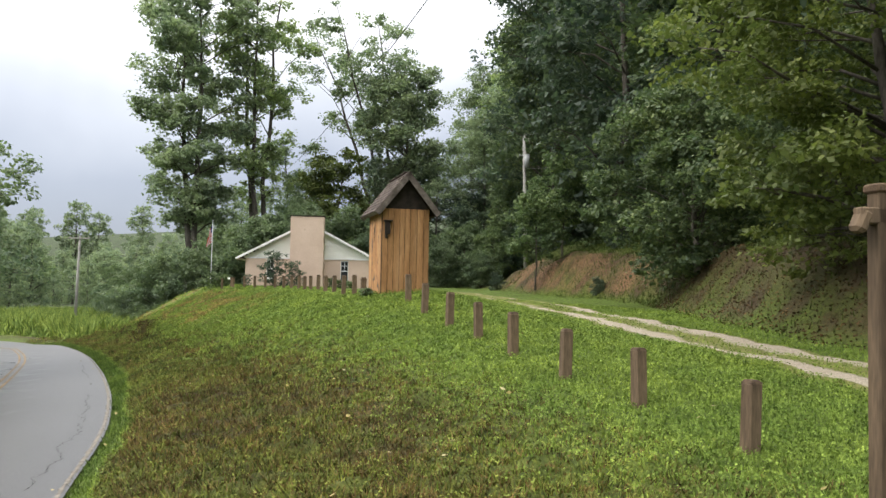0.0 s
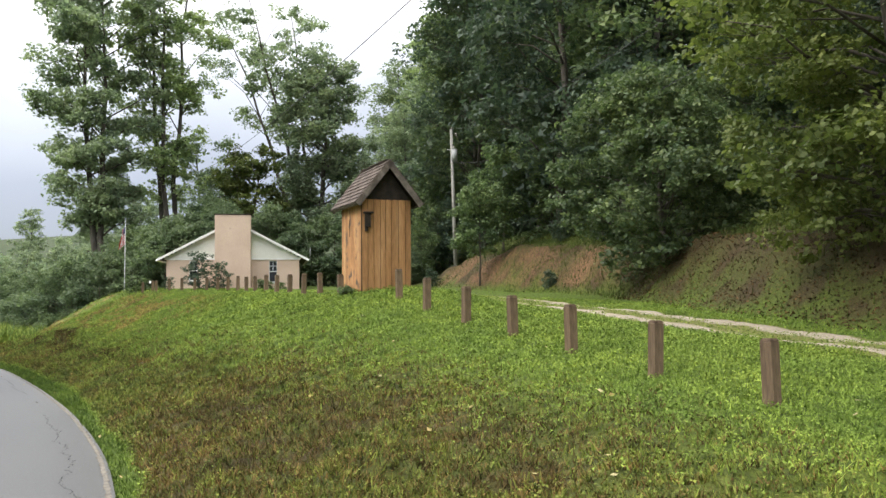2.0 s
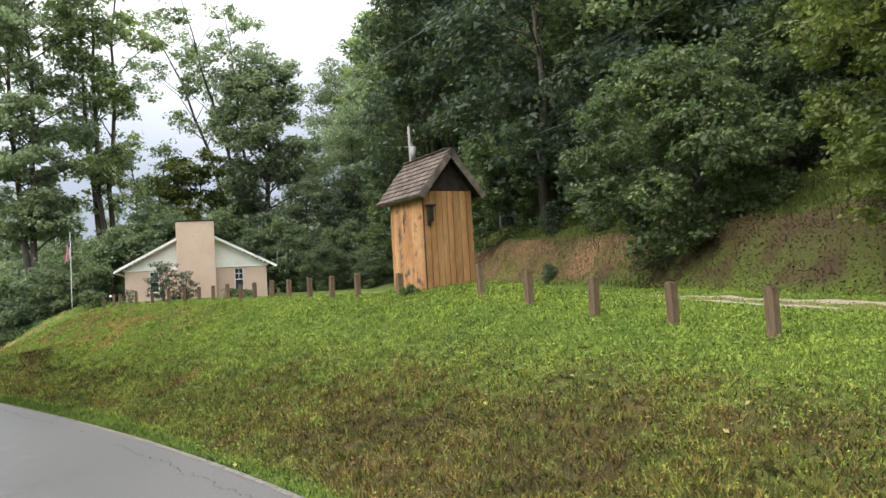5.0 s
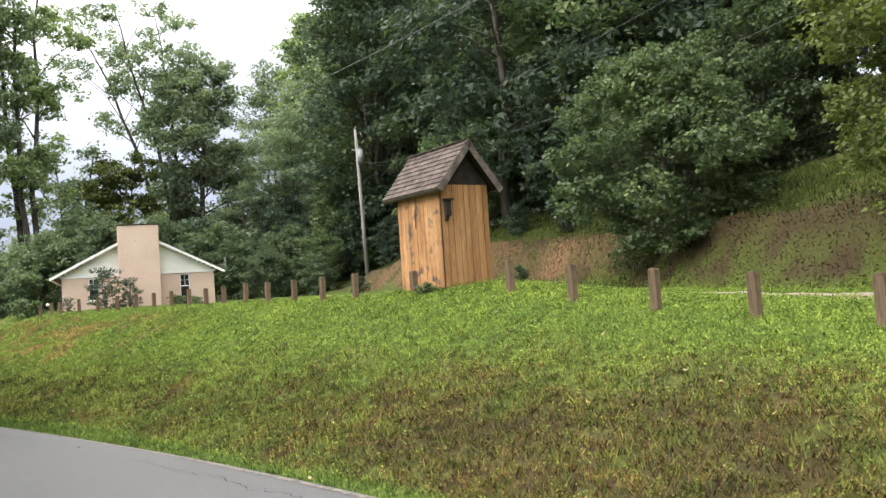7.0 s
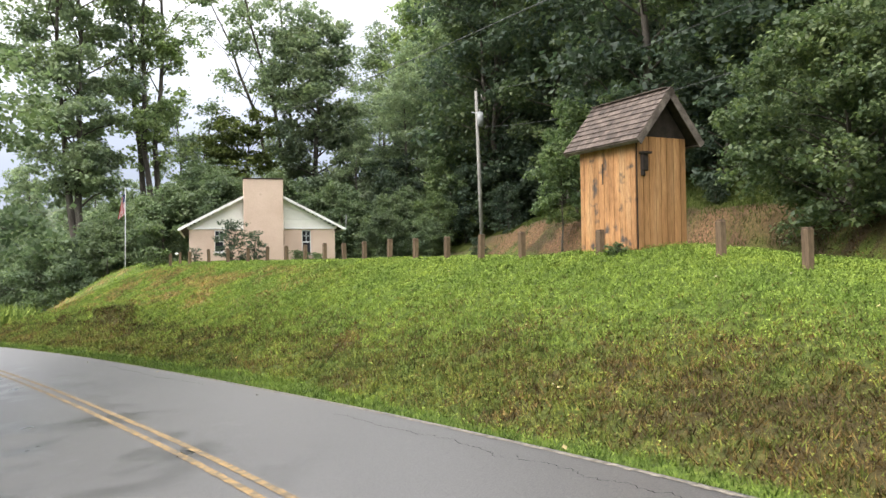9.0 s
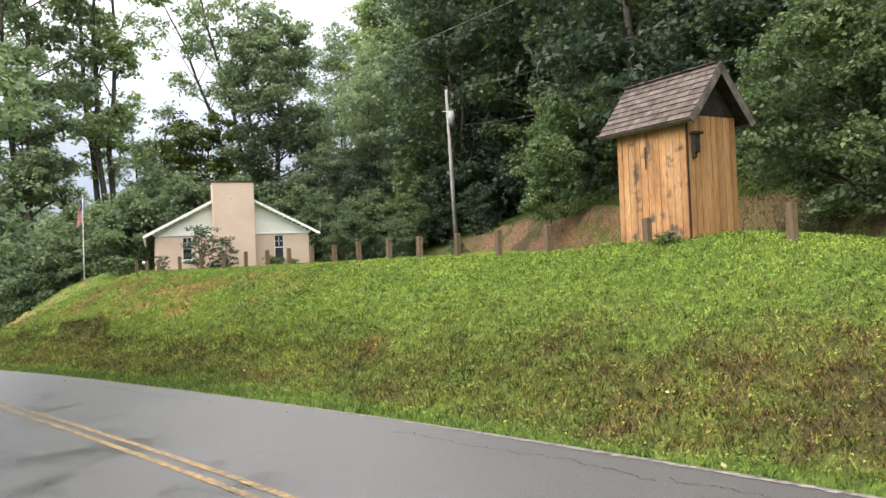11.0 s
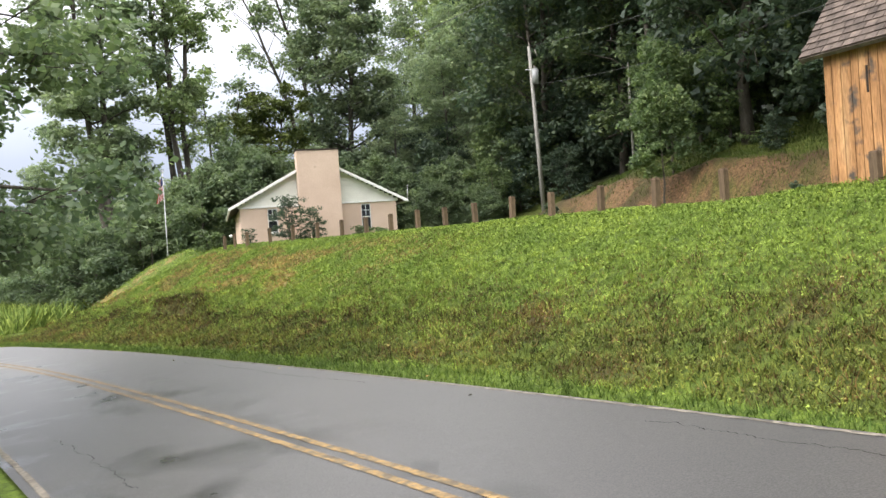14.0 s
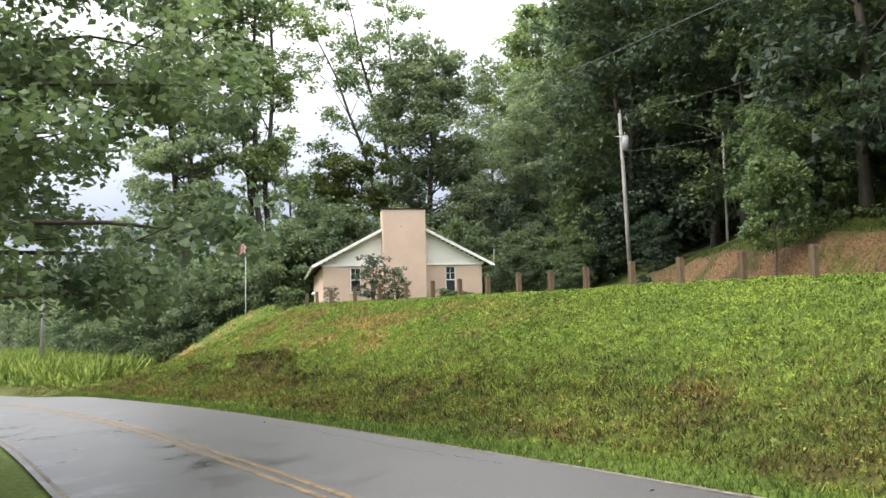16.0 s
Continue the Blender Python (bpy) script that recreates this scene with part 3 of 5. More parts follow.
# ---------------------------------------------------------------- the board hut
def make_hut():
    ax = math.degrees(math.atan2(15.463 - 15.0, 1.273))
    base = gz(0.3, 16.0) - 0.03
    hut = thing("wooden_hut", pose(0, 15.0, base, 0, 0, ax), "tall narrow orange-stained board hut with a brown shingle gable roof", "hut")
    W, D, H = 1.355, 1.97, 2.42
    rr = random.Random(3)
    part("frame", bx((W - 0.06, D - 0.06, H), pose(W / 2, D / 2, H / 2)), M_DARK, hut, "dark inner frame")

    def boards(length, place):
        x = 0.0
        while x < length - 0.02:
            w = min(rr.uniform(0.145, 0.2), length - x)
            if length - x - w < 0.07:
                w = length - x
            place(x, w)
            x += w
    boards(W, lambda x, w: part("board", bx((w - 0.013, 0.03, H), pose(x + w / 2, 0.0 + rr.uniform(-0.004, 0.004), H / 2), 0.004), M_BOARD, hut))
    boards(W, lambda x, w: part("board", bx((w - 0.013, 0.03, H), pose(x + w / 2, D, H / 2), 0.004), M_BOARD, hut))
    boards(D - 0.06, lambda x, w: part("board", bx((0.03, w - 0.013, H), pose(0.0 + rr.uniform(-0.004, 0.004), 0.03 + x + w / 2, H / 2), 0.004), M_BOARD_OLD, hut, "weathered stained board"))
    boards(D - 0.06, lambda x, w: part("board", bx((0.03, w - 0.013, H), pose(W, 0.03 + x + w / 2, H / 2), 0.004), M_BOARD, hut))
    # lantern by the corner, slot in the long side
    lamp = part("lantern", bx((0.15, 0.11, 0.36), pose(0.14, -0.075, 1.86), 0.015), M_DARK, hut, "dark metal wall lantern")
    part("lantern_hood", bx((0.24, 0.17, 0.05), pose(0.15, -0.1, 2.06), 0.012), M_DARK, lamp)
    part("lantern_foot", bx((0.08, 0.08, 0.12), pose(0.11, -0.06, 1.63), 0.012), M_DARK, lamp)
    part("slot", bx((0.02, 0.05, 0.46), pose(-0.012, 1.13, 1.72), 0.004), M_DARK, hut, "narrow dark slot in the boards")
    # thin dark bar that draws the dark line down the corner
    part("corner_dark_line", bx((0.02, 0.02, H), pose(-0.012, -0.012, H / 2), 0.003), M_DARK, hut)
    # gable boards behind the overhang, its shade put into their dark colour
    RH, OV, OX = 1.02, 0.30, 0.24
    for yy in (0.0, D):
        bm = bmesh.new()
        vs = [bm.verts.new(p) for p in ((0, yy - 0.014, H), (W, yy - 0.014, H), (W / 2, yy - 0.014, H + RH - 0.14), (0, yy + 0.014, H), (W, yy + 0.014, H), (W / 2, yy + 0.014, H + RH - 0.14))]
        for f in ((0, 1, 2), (5, 4, 3), (0, 3, 4, 1), (1, 4, 5, 2), (2, 5, 3, 0)):
            bm.faces.new([vs[i] for i in f])
        part("gable_board", bm, M_DARK, hut, "gable board with the overhang's shade put into its dark colour")
    # roof
    rise = RH
    run = W / 2 + OX
    ang = math.degrees(math.atan2(rise + 0.12, run))
    slant = math.hypot(rise + 0.12, run)
    for sgn in (-1, 1):
        m = pose(W / 2, D / 2, H + rise, 0, 0, 0) @ pose(0, 0, 0, 0, ang * sgn, 0)
        deck = part("roof_deck", bx((slant, D + 2 * OV, 0.035), m @ pose(sgn * slant / 2, 0, -0.02)), M_DARK, hut)
        rows = 9
        for r in range(rows):
            y = -D / 2 - OV
            y -= rr.uniform(0, 0.1)
            while y < D / 2 + OV - 0.01:
                w = rr.uniform(0.17, 0.27)
                a, c = max(y, -D / 2 - OV - 0.02), min(y + w - 0.012, D / 2 + OV + 0.02)
                if c - a > 0.02:
                    s0 = slant * (r + 0.5) / rows
                    mm = m @ pose(sgn * s0, (a + c) / 2, 0.016 + rr.uniform(0, 0.005), 0, -7 * sgn, 0)
                    part("shingle", bx((slant / rows * 1.06, c - a, 0.02), mm), M_SHINGLE, deck)
                y += w
        for yy in (-D / 2 - OV - 0.01, D / 2 + OV + 0.01):
            part("barge_board", bx((slant + 0.03, 0.03, 0.15), m @ pose(sgn * (slant / 2), yy, -0.065), 0.004), M_TRIM, hut, "weathered grey barge board")
        part("eave_board", bx((0.03, D + 2 * OV, 0.09), m @ pose(sgn * (slant + 0.0), 0, -0.045), 0.004), M_TRIM, hut)
    for i in range(14):
        part("ridge_shingle", bx((0.2, 0.2, 0.018), pose(W / 2, D / 2 - OV - D / 2 + (D + 2 * OV) * (i + 0.5) / 14, H + rise + 0.012, 4, 0, 0), 0.004), M_SHINGLE, hut)
    return hut


make_hut()


# ---------------------------------------------------------------- the house
def make_house():
    u = Vector((9.755, 1.54, 0)).normalized()
    ax = math.degrees(math.atan2(u.y, u.x))
    gx0 = (-15.68, 48.97)
    base = 1.75
    h = thing("house", pose(gx0[0], gx0[1], base, 0, 0, ax), "small stucco house with a broad chimney and white gable trim", "house")
    x0, x1, wz, depth = 0.5, 9.25, 4.2 - base, 13.0
    for nm, a, c in (("front_wall", x0, x1),):
        # front wall with two window openings
        bm = bmesh.new()
        wins = [(1.97, 2.52, 2.75 - base, 4.1 - base), (7.2, 7.76, 2.6 - base, 4.1 - base)]
        xs = sorted({a, c, *[w[0] for w in wins], *[w[1] for w in wins]})
        for i in range(len(xs) - 1):
            mid = (xs[i] + xs[i + 1]) / 2
            hole = [w for w in wins if w[0] < mid < w[1]]
            if hole:
                w = hole[0]
                box(bm, (xs[i + 1] - xs[i], 0.2, w[2]), pose(mid, 0.1, w[2] / 2))
                box(bm, (xs[i + 1] - xs[i], 0.2, wz - w[3]), pose(mid, 0.1, (wz + w[3]) / 2))
            else:
                box(bm, (xs[i + 1] - xs[i], 0.2, wz), pose(mid, 0.1, wz / 2))
        part(nm, bm, M_STUCCO, h)
    part("side_wall", bx((0.2, depth, wz), pose(x0 + 0.1, 0.2 + depth / 2, wz / 2)), M_STUCCO, h)
    part("side_wall", bx((0.2, depth, wz), pose(x1 - 0.1, 0.2 + depth / 2, wz / 2)), M_STUCCO, h)
    part("back_wall", bx((x1 - x0, 0.2, wz), pose((x0 + x1) / 2, depth + 0.3, wz / 2)), M_STUCCO, h)
    cx, apex = 4.88, 6.72 - base
    # gable siding, one lap board after another
    n_ = 18
    for yy in (0.08, depth + 0.3):
        gb = None
        for i in range(n_):
            za, zb = wz + (apex - wz) * i / n_, wz + (apex - wz) * (i + 1) / n_
            half = (cx - 0.3) * (1 - ((za + zb) / 2 - wz) / (apex - wz)) + 0.05
            mm = pose(cx, yy, (za + zb) / 2, -8 if yy < 1 else 8, 0, 0)
            part("siding_board", bx((2 * half, 0.035, zb - za + 0.02), mm), M_SIDING, h)
    part("gable_trim", bx((x1 - x0 + 0.1, 0.06, 0.09), pose((x0 + x1) / 2, -0.03, wz + 0.0), 0.008), M_FASCIA, h)
    # roof
    run = cx + 0.05
    rise = apex - (4.15 - base)
    ang, slant = math.degrees(math.atan2(rise, run)), math.hypot(rise, run)
    for s in (-1, 1):
        m = pose(cx, 0, apex) @ pose(0, 0, 0, 0, ang * s, 0)
        part("roof_slope", bx((slant, depth + 0.9, 0.09), m @ pose(s * slant / 2, depth / 2 + 0.12, 0.05)), M_ROOF, h)
        part("rake_board", bx((slant + 0.05, 0.05, 0.15), m @ pose(s * slant / 2, -0.36, 0.0), 0.006), M_FASCIA, h, "white painted rake board")
        part("gutter", bx((0.12, depth + 1.1, 0.11), m @ pose(s * (slant + 0.03), depth / 2 + 0.05, -0.02), 0.02), M_FASCIA, h)
        part("soffit", bx((slant, 0.33, 0.02), m @ pose(s * slant / 2, -0.17, -0.01)), M_FASCIA, h)
    # chimney
    cw = 6.02 - 3.68
    top = 7.16 - base
    ch = part("chimney", bx((cw, 0.95, top), pose(3.68 + cw / 2, -0.25, top / 2), 0.02), M_STUCCO, h, "broad stucco chimney with a dark cap")
    part("chimney_cap", bx((cw + 0.08, 1.02, 0.07), pose(3.68 + cw / 2, -0.25, top + 0.03), 0.01), M_DARK, ch)
    for (a, c, z0, z1) in ((1.97, 2.52, 2.75 - base, 4.1 - base), (7.2, 7.76, 2.6 - base, 4.1 - base)):
        w = part("window", bx((c - a, 0.02, z1 - z0), pose((a + c) / 2, 0.13, (z0 + z1) / 2)), M_GLASS, h, "dark glass sash window with white frame")
        for q, s_ in (((a + 0.02, (z0 + z1) / 2), (0.04, z1 - z0)), ((c - 0.02, (z0 + z1) / 2), (0.04, z1 - z0)), (((a + c) / 2, z0 + 0.03), (c - a, 0.06)),
                      (((a + c) / 2, z1 - 0.03), (c - a, 0.06)), (((a + c) / 2, (z0 + z1) / 2), (c - a, 0.05))):
            part("window_frame", bx((s_[0], 0.06, s_[1]), pose(q[0], 0.07, q[1]), 0.004), M_FASCIA, w)
        part("glazing_bar", bx((0.025, 0.03, (z1 - z0) / 2), pose((a + c) / 2, 0.105, z0 + (z1 - z0) * 0.75)), M_FASCIA, w)
        part("glazing_bar", bx((c - a, 0.03, 0.025), pose((a + c) / 2, 0.107, z0 + (z1 - z0) * 0.75)), M_FASCIA, w)
        part("window_sill", bx((c - a + 0.14, 0.14, 0.06), pose((a + c) / 2, -0.03, z0 - 0.03), 0.008), M_FASCIA, w)
    return h


make_house()


# ---------------------------------------------------------------- trees
def leaves_at(centres, radii, per, size, rng, squash=0.8, droop=0.0, corners=4):
    """Corners of diamond leaves scattered in clumps."""
    c = np.repeat(centres, per, 0)
    r = np.repeat(radii, per)[:, None]
    d = rng.normal(size=c.shape)
    d /= np.linalg.norm(d, axis=1)[:, None]
    d *= rng.random((len(c), 1)) ** 0.45
    d[:, 2] *= squash
    p = c + d * r
    p[:, 2] -= droop * r[:, 0] * rng.random(len(c))
    n = d * np.array([0.5, 0.5, 0.4]) + rng.normal(size=c.shape) * 0.55 + np.array([0, 0, 0.75])
    n /= np.linalg.norm(n, axis=1)[:, None]
    a = np.cross(n, rng.normal(size=c.shape))
    a /= np.linalg.norm(a, axis=1)[:, None]
    b = np.cross(n, a)
    s = size * rng.uniform(0.6, 1.35, (len(c), 1))
    w = s * rng.uniform(0.55, 0.85, (len(c), 1))
    if corners == 3:
        return np.stack([p - a * s * 0.5 - b * w * 0.4, p + a * s * 0.5 - n * s * 0.12, p - a * s * 0.3 + b * w * 0.6], 1).reshape(-1, 3)
    q = np.stack([p - a * s * 0.5, p + b * w * 0.5 + a * s * 0.08, p + a * s * 0.5 - n * s * 0.15, p - b * w * 0.5 + a * s * 0.08], 1)
    return q.reshape(-1, 3)


def trunk_at(tp, f):
    k = len(tp) - 1
    j = min(int(f * k), k - 1)
    return tp[j].lerp(tp[j + 1], f * k - j)


def grow(rng, h, trunk_r, profile, lobes, lobe_r, sprays, lean=0.0, lean_y=0.0, stems=1, spread=0.1, crook=0.02, rise=0.55, branchlets=4, low=0.1, reach=0.35):
    """A trunk, or several, whose limbs each carry a rounded mass of sprays: tubes and the places of the sprays.
    profile: (share of the height, crown radius) pairs from the crown's foot to its top."""
    tubes, ends = [], []
    k = 8
    pf, pr = zip(*profile)
    for st in range(stems):
        a0 = st * 2.2 + 0.4
        ox, oy = (math.cos(a0) * trunk_r * 0.9, math.sin(a0) * trunk_r * 0.9) if stems > 1 else (0, 0)
        sx, sy = (spread * math.cos(a0), spread * math.sin(a0)) if stems > 1 else (0, 0)
        tp = [Vector((ox + (lean + sx) * h * (i / k) ** 1.25 + rng.normal() * crook * h * 0.3 * (i > 0), oy + (lean_y + sy) * h * (i / k) ** 1.25 + rng.normal() * crook * h * 0.3 * (i > 0),
                      h * 0.95 * i / k - (0.5 if i == 0 else 0))) for i in range(k + 1)]
        tubes.append((tp, [trunk_r * (1 - 0.88 * (i / k)) * (1.35 if i == 0 else 1) for i in range(k + 1)], 8))
        n_ = lobes // stems
        for i in range(n_):
            f = pf[0] + (pf[-1] - pf[0]) * (i + rng.random()) / n_
            az = i * 2.4 + rng.uniform(-0.7, 0.7) + st
            big = float(np.interp(f, pf, pr))
            R = big * rng.uniform(reach, 1.0)
            lr = lobe_r * rng.uniform(0.6, 1.35)
            c = trunk_at(tp, f) + Vector((math.cos(az) * R, math.sin(az) * R, rng.normal() * 0.02 * h))
            s = trunk_at(tp, max(low, f - rise * R / h))
            mid = s.lerp(c, 0.5) + Vector((rng.normal() * 0.06, rng.normal() * 0.06, 0.08)) * R
            q3 = s.lerp(c, 0.8) + Vector((rng.normal() * 0.05, rng.normal() * 0.05, 0.05)) * R
            r0 = max(0.012, trunk_r * 0.34 * (1 - 0.65 * f))
            tubes.append(([s, mid, q3, c], [r0, r0 * 0.7, r0 * 0.45, r0 * 0.2], 4))
            for q in range(sprays):
                d = Vector((rng.normal(), rng.normal(), rng.normal() * 0.75 + 0.25)).normalized()
                e = c + Vector((d.x, d.y, d.z * 0.72)) * lr * rng.uniform(0.55, 1.1)
                if q < branchlets:
                    tubes.append(([c.lerp(s, 0.15), e], [r0 * 0.22, r0 * 0.06], 3))
                ends.append(e)
        ends.append(tp[-1])
    return tubes, np.array([tuple(e) for e in ends])


def tree(name, m, seed, label, category, h, trunk_r, profile, lobes, lobe_r, sprays, clump, per, leaf, mat, group="", **kw):
    rng = np.random.default_rng(seed)
    squash, droop, corners = kw.pop("squash", 0.6), kw.pop("droop", 0.0), kw.pop("corners", 4)
    tubes, ends = grow(rng, h, trunk_r, profile, lobes, lobe_r, sprays, **kw)
    t = thing(name, m, label, category, group)
    vs, fs = [], []
    for pts, rad, sides in tubes:
        v, f = tube(pts, rad, sides)
        fs += [tuple(i + len(vs) for i in q) for q in f]
        vs += v
    part_me("trunk", mesh_of("trunk", vs, fs, M_BARK, True), t)
    q = leaves_at(ends, clump * rng.uniform(0.55, 1.45, len(ends)), per, leaf, rng, squash, droop, corners)
    part_me("crown", bulk_mesh("crown", q, corners, mat), t)
    return t


def stand(proto, places, seed):
    """Copies of grown trees at (x, y, scale) places."""
    r = random.Random(seed)
    for i, (x, y, s) in enumerate(places):
        p = proto[i % len(proto)]
        copy_thing(p, pose(x, y, gz(x, y) - 0.15, 0, 0, r.uniform(0, 360)) @ Matrix.Diagonal((s * r.uniform(0.9, 1.1), s * r.uniform(0.9, 1.1), s, 1)))


def on(x, y, turn=0):
    return pose(x, y, gz(x, y) - 0.15, 0, 0, turn)


# tall trees beyond the house
# most of these carry the distance haze in their leaf colour
TALL = "tall trees beyond the house"
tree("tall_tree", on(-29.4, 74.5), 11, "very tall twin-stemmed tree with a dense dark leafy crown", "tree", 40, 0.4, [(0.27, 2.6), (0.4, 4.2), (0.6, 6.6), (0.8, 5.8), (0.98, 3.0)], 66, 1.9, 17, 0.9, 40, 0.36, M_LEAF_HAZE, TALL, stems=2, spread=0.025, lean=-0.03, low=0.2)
tree("tall_tree", on(-24.4, 79.5), 12, "very tall forked tree with an open airy crown", "tree", 43, 0.36, [(0.36, 2.6), (0.55, 3.6), (0.8, 4.0), (0.98, 2.0)], 45, 1.7, 13, 0.85, 34, 0.35, M_LEAF_YELLOW_HAZE, TALL, stems=3, spread=0.055, low=0.3, rise=0.9)
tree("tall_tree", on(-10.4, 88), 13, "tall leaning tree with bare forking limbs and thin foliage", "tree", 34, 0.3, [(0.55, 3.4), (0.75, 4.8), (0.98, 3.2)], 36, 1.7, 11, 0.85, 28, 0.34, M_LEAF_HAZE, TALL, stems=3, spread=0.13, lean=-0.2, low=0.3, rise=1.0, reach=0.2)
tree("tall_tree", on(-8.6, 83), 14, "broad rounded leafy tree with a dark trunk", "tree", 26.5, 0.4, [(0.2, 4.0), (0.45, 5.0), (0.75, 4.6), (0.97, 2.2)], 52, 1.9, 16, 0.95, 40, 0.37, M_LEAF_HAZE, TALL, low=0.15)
tree("tall_tree", on(4.6, 101), 15, "tall yellow-green tree at the wood's corner, haze put into its leaf colour", "tree", 31, 0.42, [(0.15, 3.5), (0.5, 4.6), (0.8, 4.0), (0.98, 2.0)], 48, 2.0, 15, 1.0, 36, 0.4, M_LEAF_YELLOW_HAZE, TALL)
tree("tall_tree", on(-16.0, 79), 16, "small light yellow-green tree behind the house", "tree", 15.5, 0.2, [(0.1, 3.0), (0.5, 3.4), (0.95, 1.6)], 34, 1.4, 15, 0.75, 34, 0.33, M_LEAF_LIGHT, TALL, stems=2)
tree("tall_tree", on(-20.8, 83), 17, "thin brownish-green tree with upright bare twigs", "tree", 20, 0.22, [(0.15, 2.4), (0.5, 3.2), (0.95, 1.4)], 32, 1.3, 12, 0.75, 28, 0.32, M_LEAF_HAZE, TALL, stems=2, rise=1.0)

FOREST = dict(category="tree", group="trees of the wooded hill")
WOOD = [(0.1, 3.2), (0.35, 5.6), (0.65, 5.4), (0.85, 4.0), (0.98, 1.8)]
fa = tree("forest_tree", on(13.0, 84), 21, "leafy green woodland tree with a rounded crown", h=27, trunk_r=0.26, profile=WOOD, lobes=42, lobe_r=1.9, sprays=13, clump=1.0, per=27, leaf=0.38, corners=3, mat=M_LEAF_MID, branchlets=2, **FOREST)
fb = tree("forest_tree", on(16.0, 92), 22, "leafy dark green woodland tree", h=28, trunk_r=0.27, profile=WOOD, lobes=42, lobe_r=1.9, sprays=13, clump=1.0, per=27, leaf=0.38, corners=3, mat=M_LEAF_DARK, branchlets=2, **FOREST)
# woodland tree for the back rows, its leaves paled to show haze
fc = tree("forest_tree", on(-0.5, 104), 23, "leafy green woodland tree with haze put into its leaf colour", h=26, trunk_r=0.26, profile=WOOD, lobes=38, lobe_r=1.8, sprays=13, clump=1.0, per=27, leaf=0.38, corners=3, mat=M_LEAF_HAZE, branchlets=2, **FOREST)
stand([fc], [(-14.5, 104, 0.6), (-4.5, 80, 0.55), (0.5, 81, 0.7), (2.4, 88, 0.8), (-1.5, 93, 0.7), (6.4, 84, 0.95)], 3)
stand([fb, fa], [(7.8, 70, 1.2), (11.0, 93, 1.1), (10.0, 79, 1.0), (12, 104, 1.2), (12.5, 66, 1.25)], 30)
rf = random.Random(77)
spots = []
for k in range(900):
    x, y = rf.uniform(6, 56), rf.uniform(-14, 106)
    if len(spots) > 46:
        break
    hh = float(side_of(TOE, np.array([x]), np.array([y]))[0][0])
    if (x - 3.5) ** 2 + (y - 57) ** 2 < 110 or hh < (9.5 if y < 36 else 5.4) or hh > 36:
        continue
    if any((x - a) ** 2 + (y - c) ** 2 < 27 for a, c, _ in spots):
        continue
    spots.append((x, y, rf.uniform(0.85, 1.25)))
stand([fb, fa, fb, fb], [p for p in spots if p[1] < 72], 4)
# further back, trees with haze in the leaf colour are mixed in
stand([fc, fa, fb], [p for p in spots if p[1] >= 72], 44)
# saplings and understorey under the wood's edge
LOW = [(0.06, 2.2), (0.4, 3.0), (0.75, 2.4), (0.97, 1.0)]
us = tree("understorey_tree", on(3.5, 70), 24, "small bushy woodland tree with pale stems", "tree", h=9, trunk_r=0.11, profile=LOW, lobes=24, lobe_r=1.0, sprays=11, clump=0.55, per=30, leaf=0.26, corners=3, mat=M_LEAF, group="understorey along the wood's edge", branchlets=2)
ud = tree("understorey_tree", on(9.0, 70), 25, "small dark bushy woodland tree", "tree", h=8, trunk_r=0.1, profile=LOW, lobes=24, lobe_r=1.0, sprays=11, clump=0.55, per=30, leaf=0.26, corners=3, mat=M_LEAF_DARK, group="understorey along the wood's edge", branchlets=2)
sp2 = []
for k in range(500):
    x, y = rf.uniform(-2, 34), rf.uniform(-6, 84)
    if len(sp2) > 36:
        break
    hh = float(side_of(TOE, np.array([x]), np.array([y]))[0][0])
    if (x - 3.5) ** 2 + (y - 57) ** 2 < 70 or hh < (10.0 if y < 33 else 4.6 if y < 55 else 3.0) or hh > 22 or any((x - a) ** 2 + (y - c) ** 2 < 14 for a, c, _ in sp2):
        continue
    sp2.append((x, y, rf.uniform(0.7, 1.2)))
sp2 += [(14.5, 41.5, 0.9), (15.5, 34, 0.9), (13.2, 54, 0.8), (2.0, 66.5, 0.6), (7.5, 64.5, 0.55)]
stand([ud, us, ud], sp2, 12)
sg = tree("sapling", on(9.6, 46.5), 26, "slender sapling with a pale stem and light leaves", "tree", h=7.6, trunk_r=0.075, profile=[(0.36, 1.4), (0.6, 2.0), (0.97, 0.8)], lobes=20, lobe_r=0.75, sprays=11, clump=0.45, per=26, leaf=0.22, mat=M_LEAF, group="saplings on the hill")
stand([sg], [(12.4, 56.4, 1.1), (11.0, 50.0, 0.9), (14.5, 52.5, 1.0), (5.0, 39.0, 0.82), (6.7, 41.8, 0.9)], 13)

# thicket and shrubs
SH = dict(category="shrub")
MOUND = [(0.05, 3.4), (0.3, 4.0), (0.6, 3.4), (0.95, 1.4)]
sa = tree("shrub", on(-20, 65), 31, "dense dark green shrub thicket", h=7.4, trunk_r=0.14, profile=MOUND, lobes=40, lobe_r=1.15, sprays=13, clump=0.6, per=42, leaf=0.235, corners=3, mat=M_LEAF_THICK, group="thicket behind the flagpole", branchlets=2, **SH)
stand([sa], [(-28.0, 66, 0.95), (-24.2, 64, 1.0), (-15.5, 66, 1.0), (-31.5, 69, 0.85), (-24, 72, 1.25), (-36, 76, 0.8), (-11, 68, 1.0), (-6, 70, 0.9), (-1, 72, 0.85), (-18, 73, 1.25), (-41, 84, 0.9), (1.0, 64, 0.45), (-2.5, 65, 0.55)], 6)
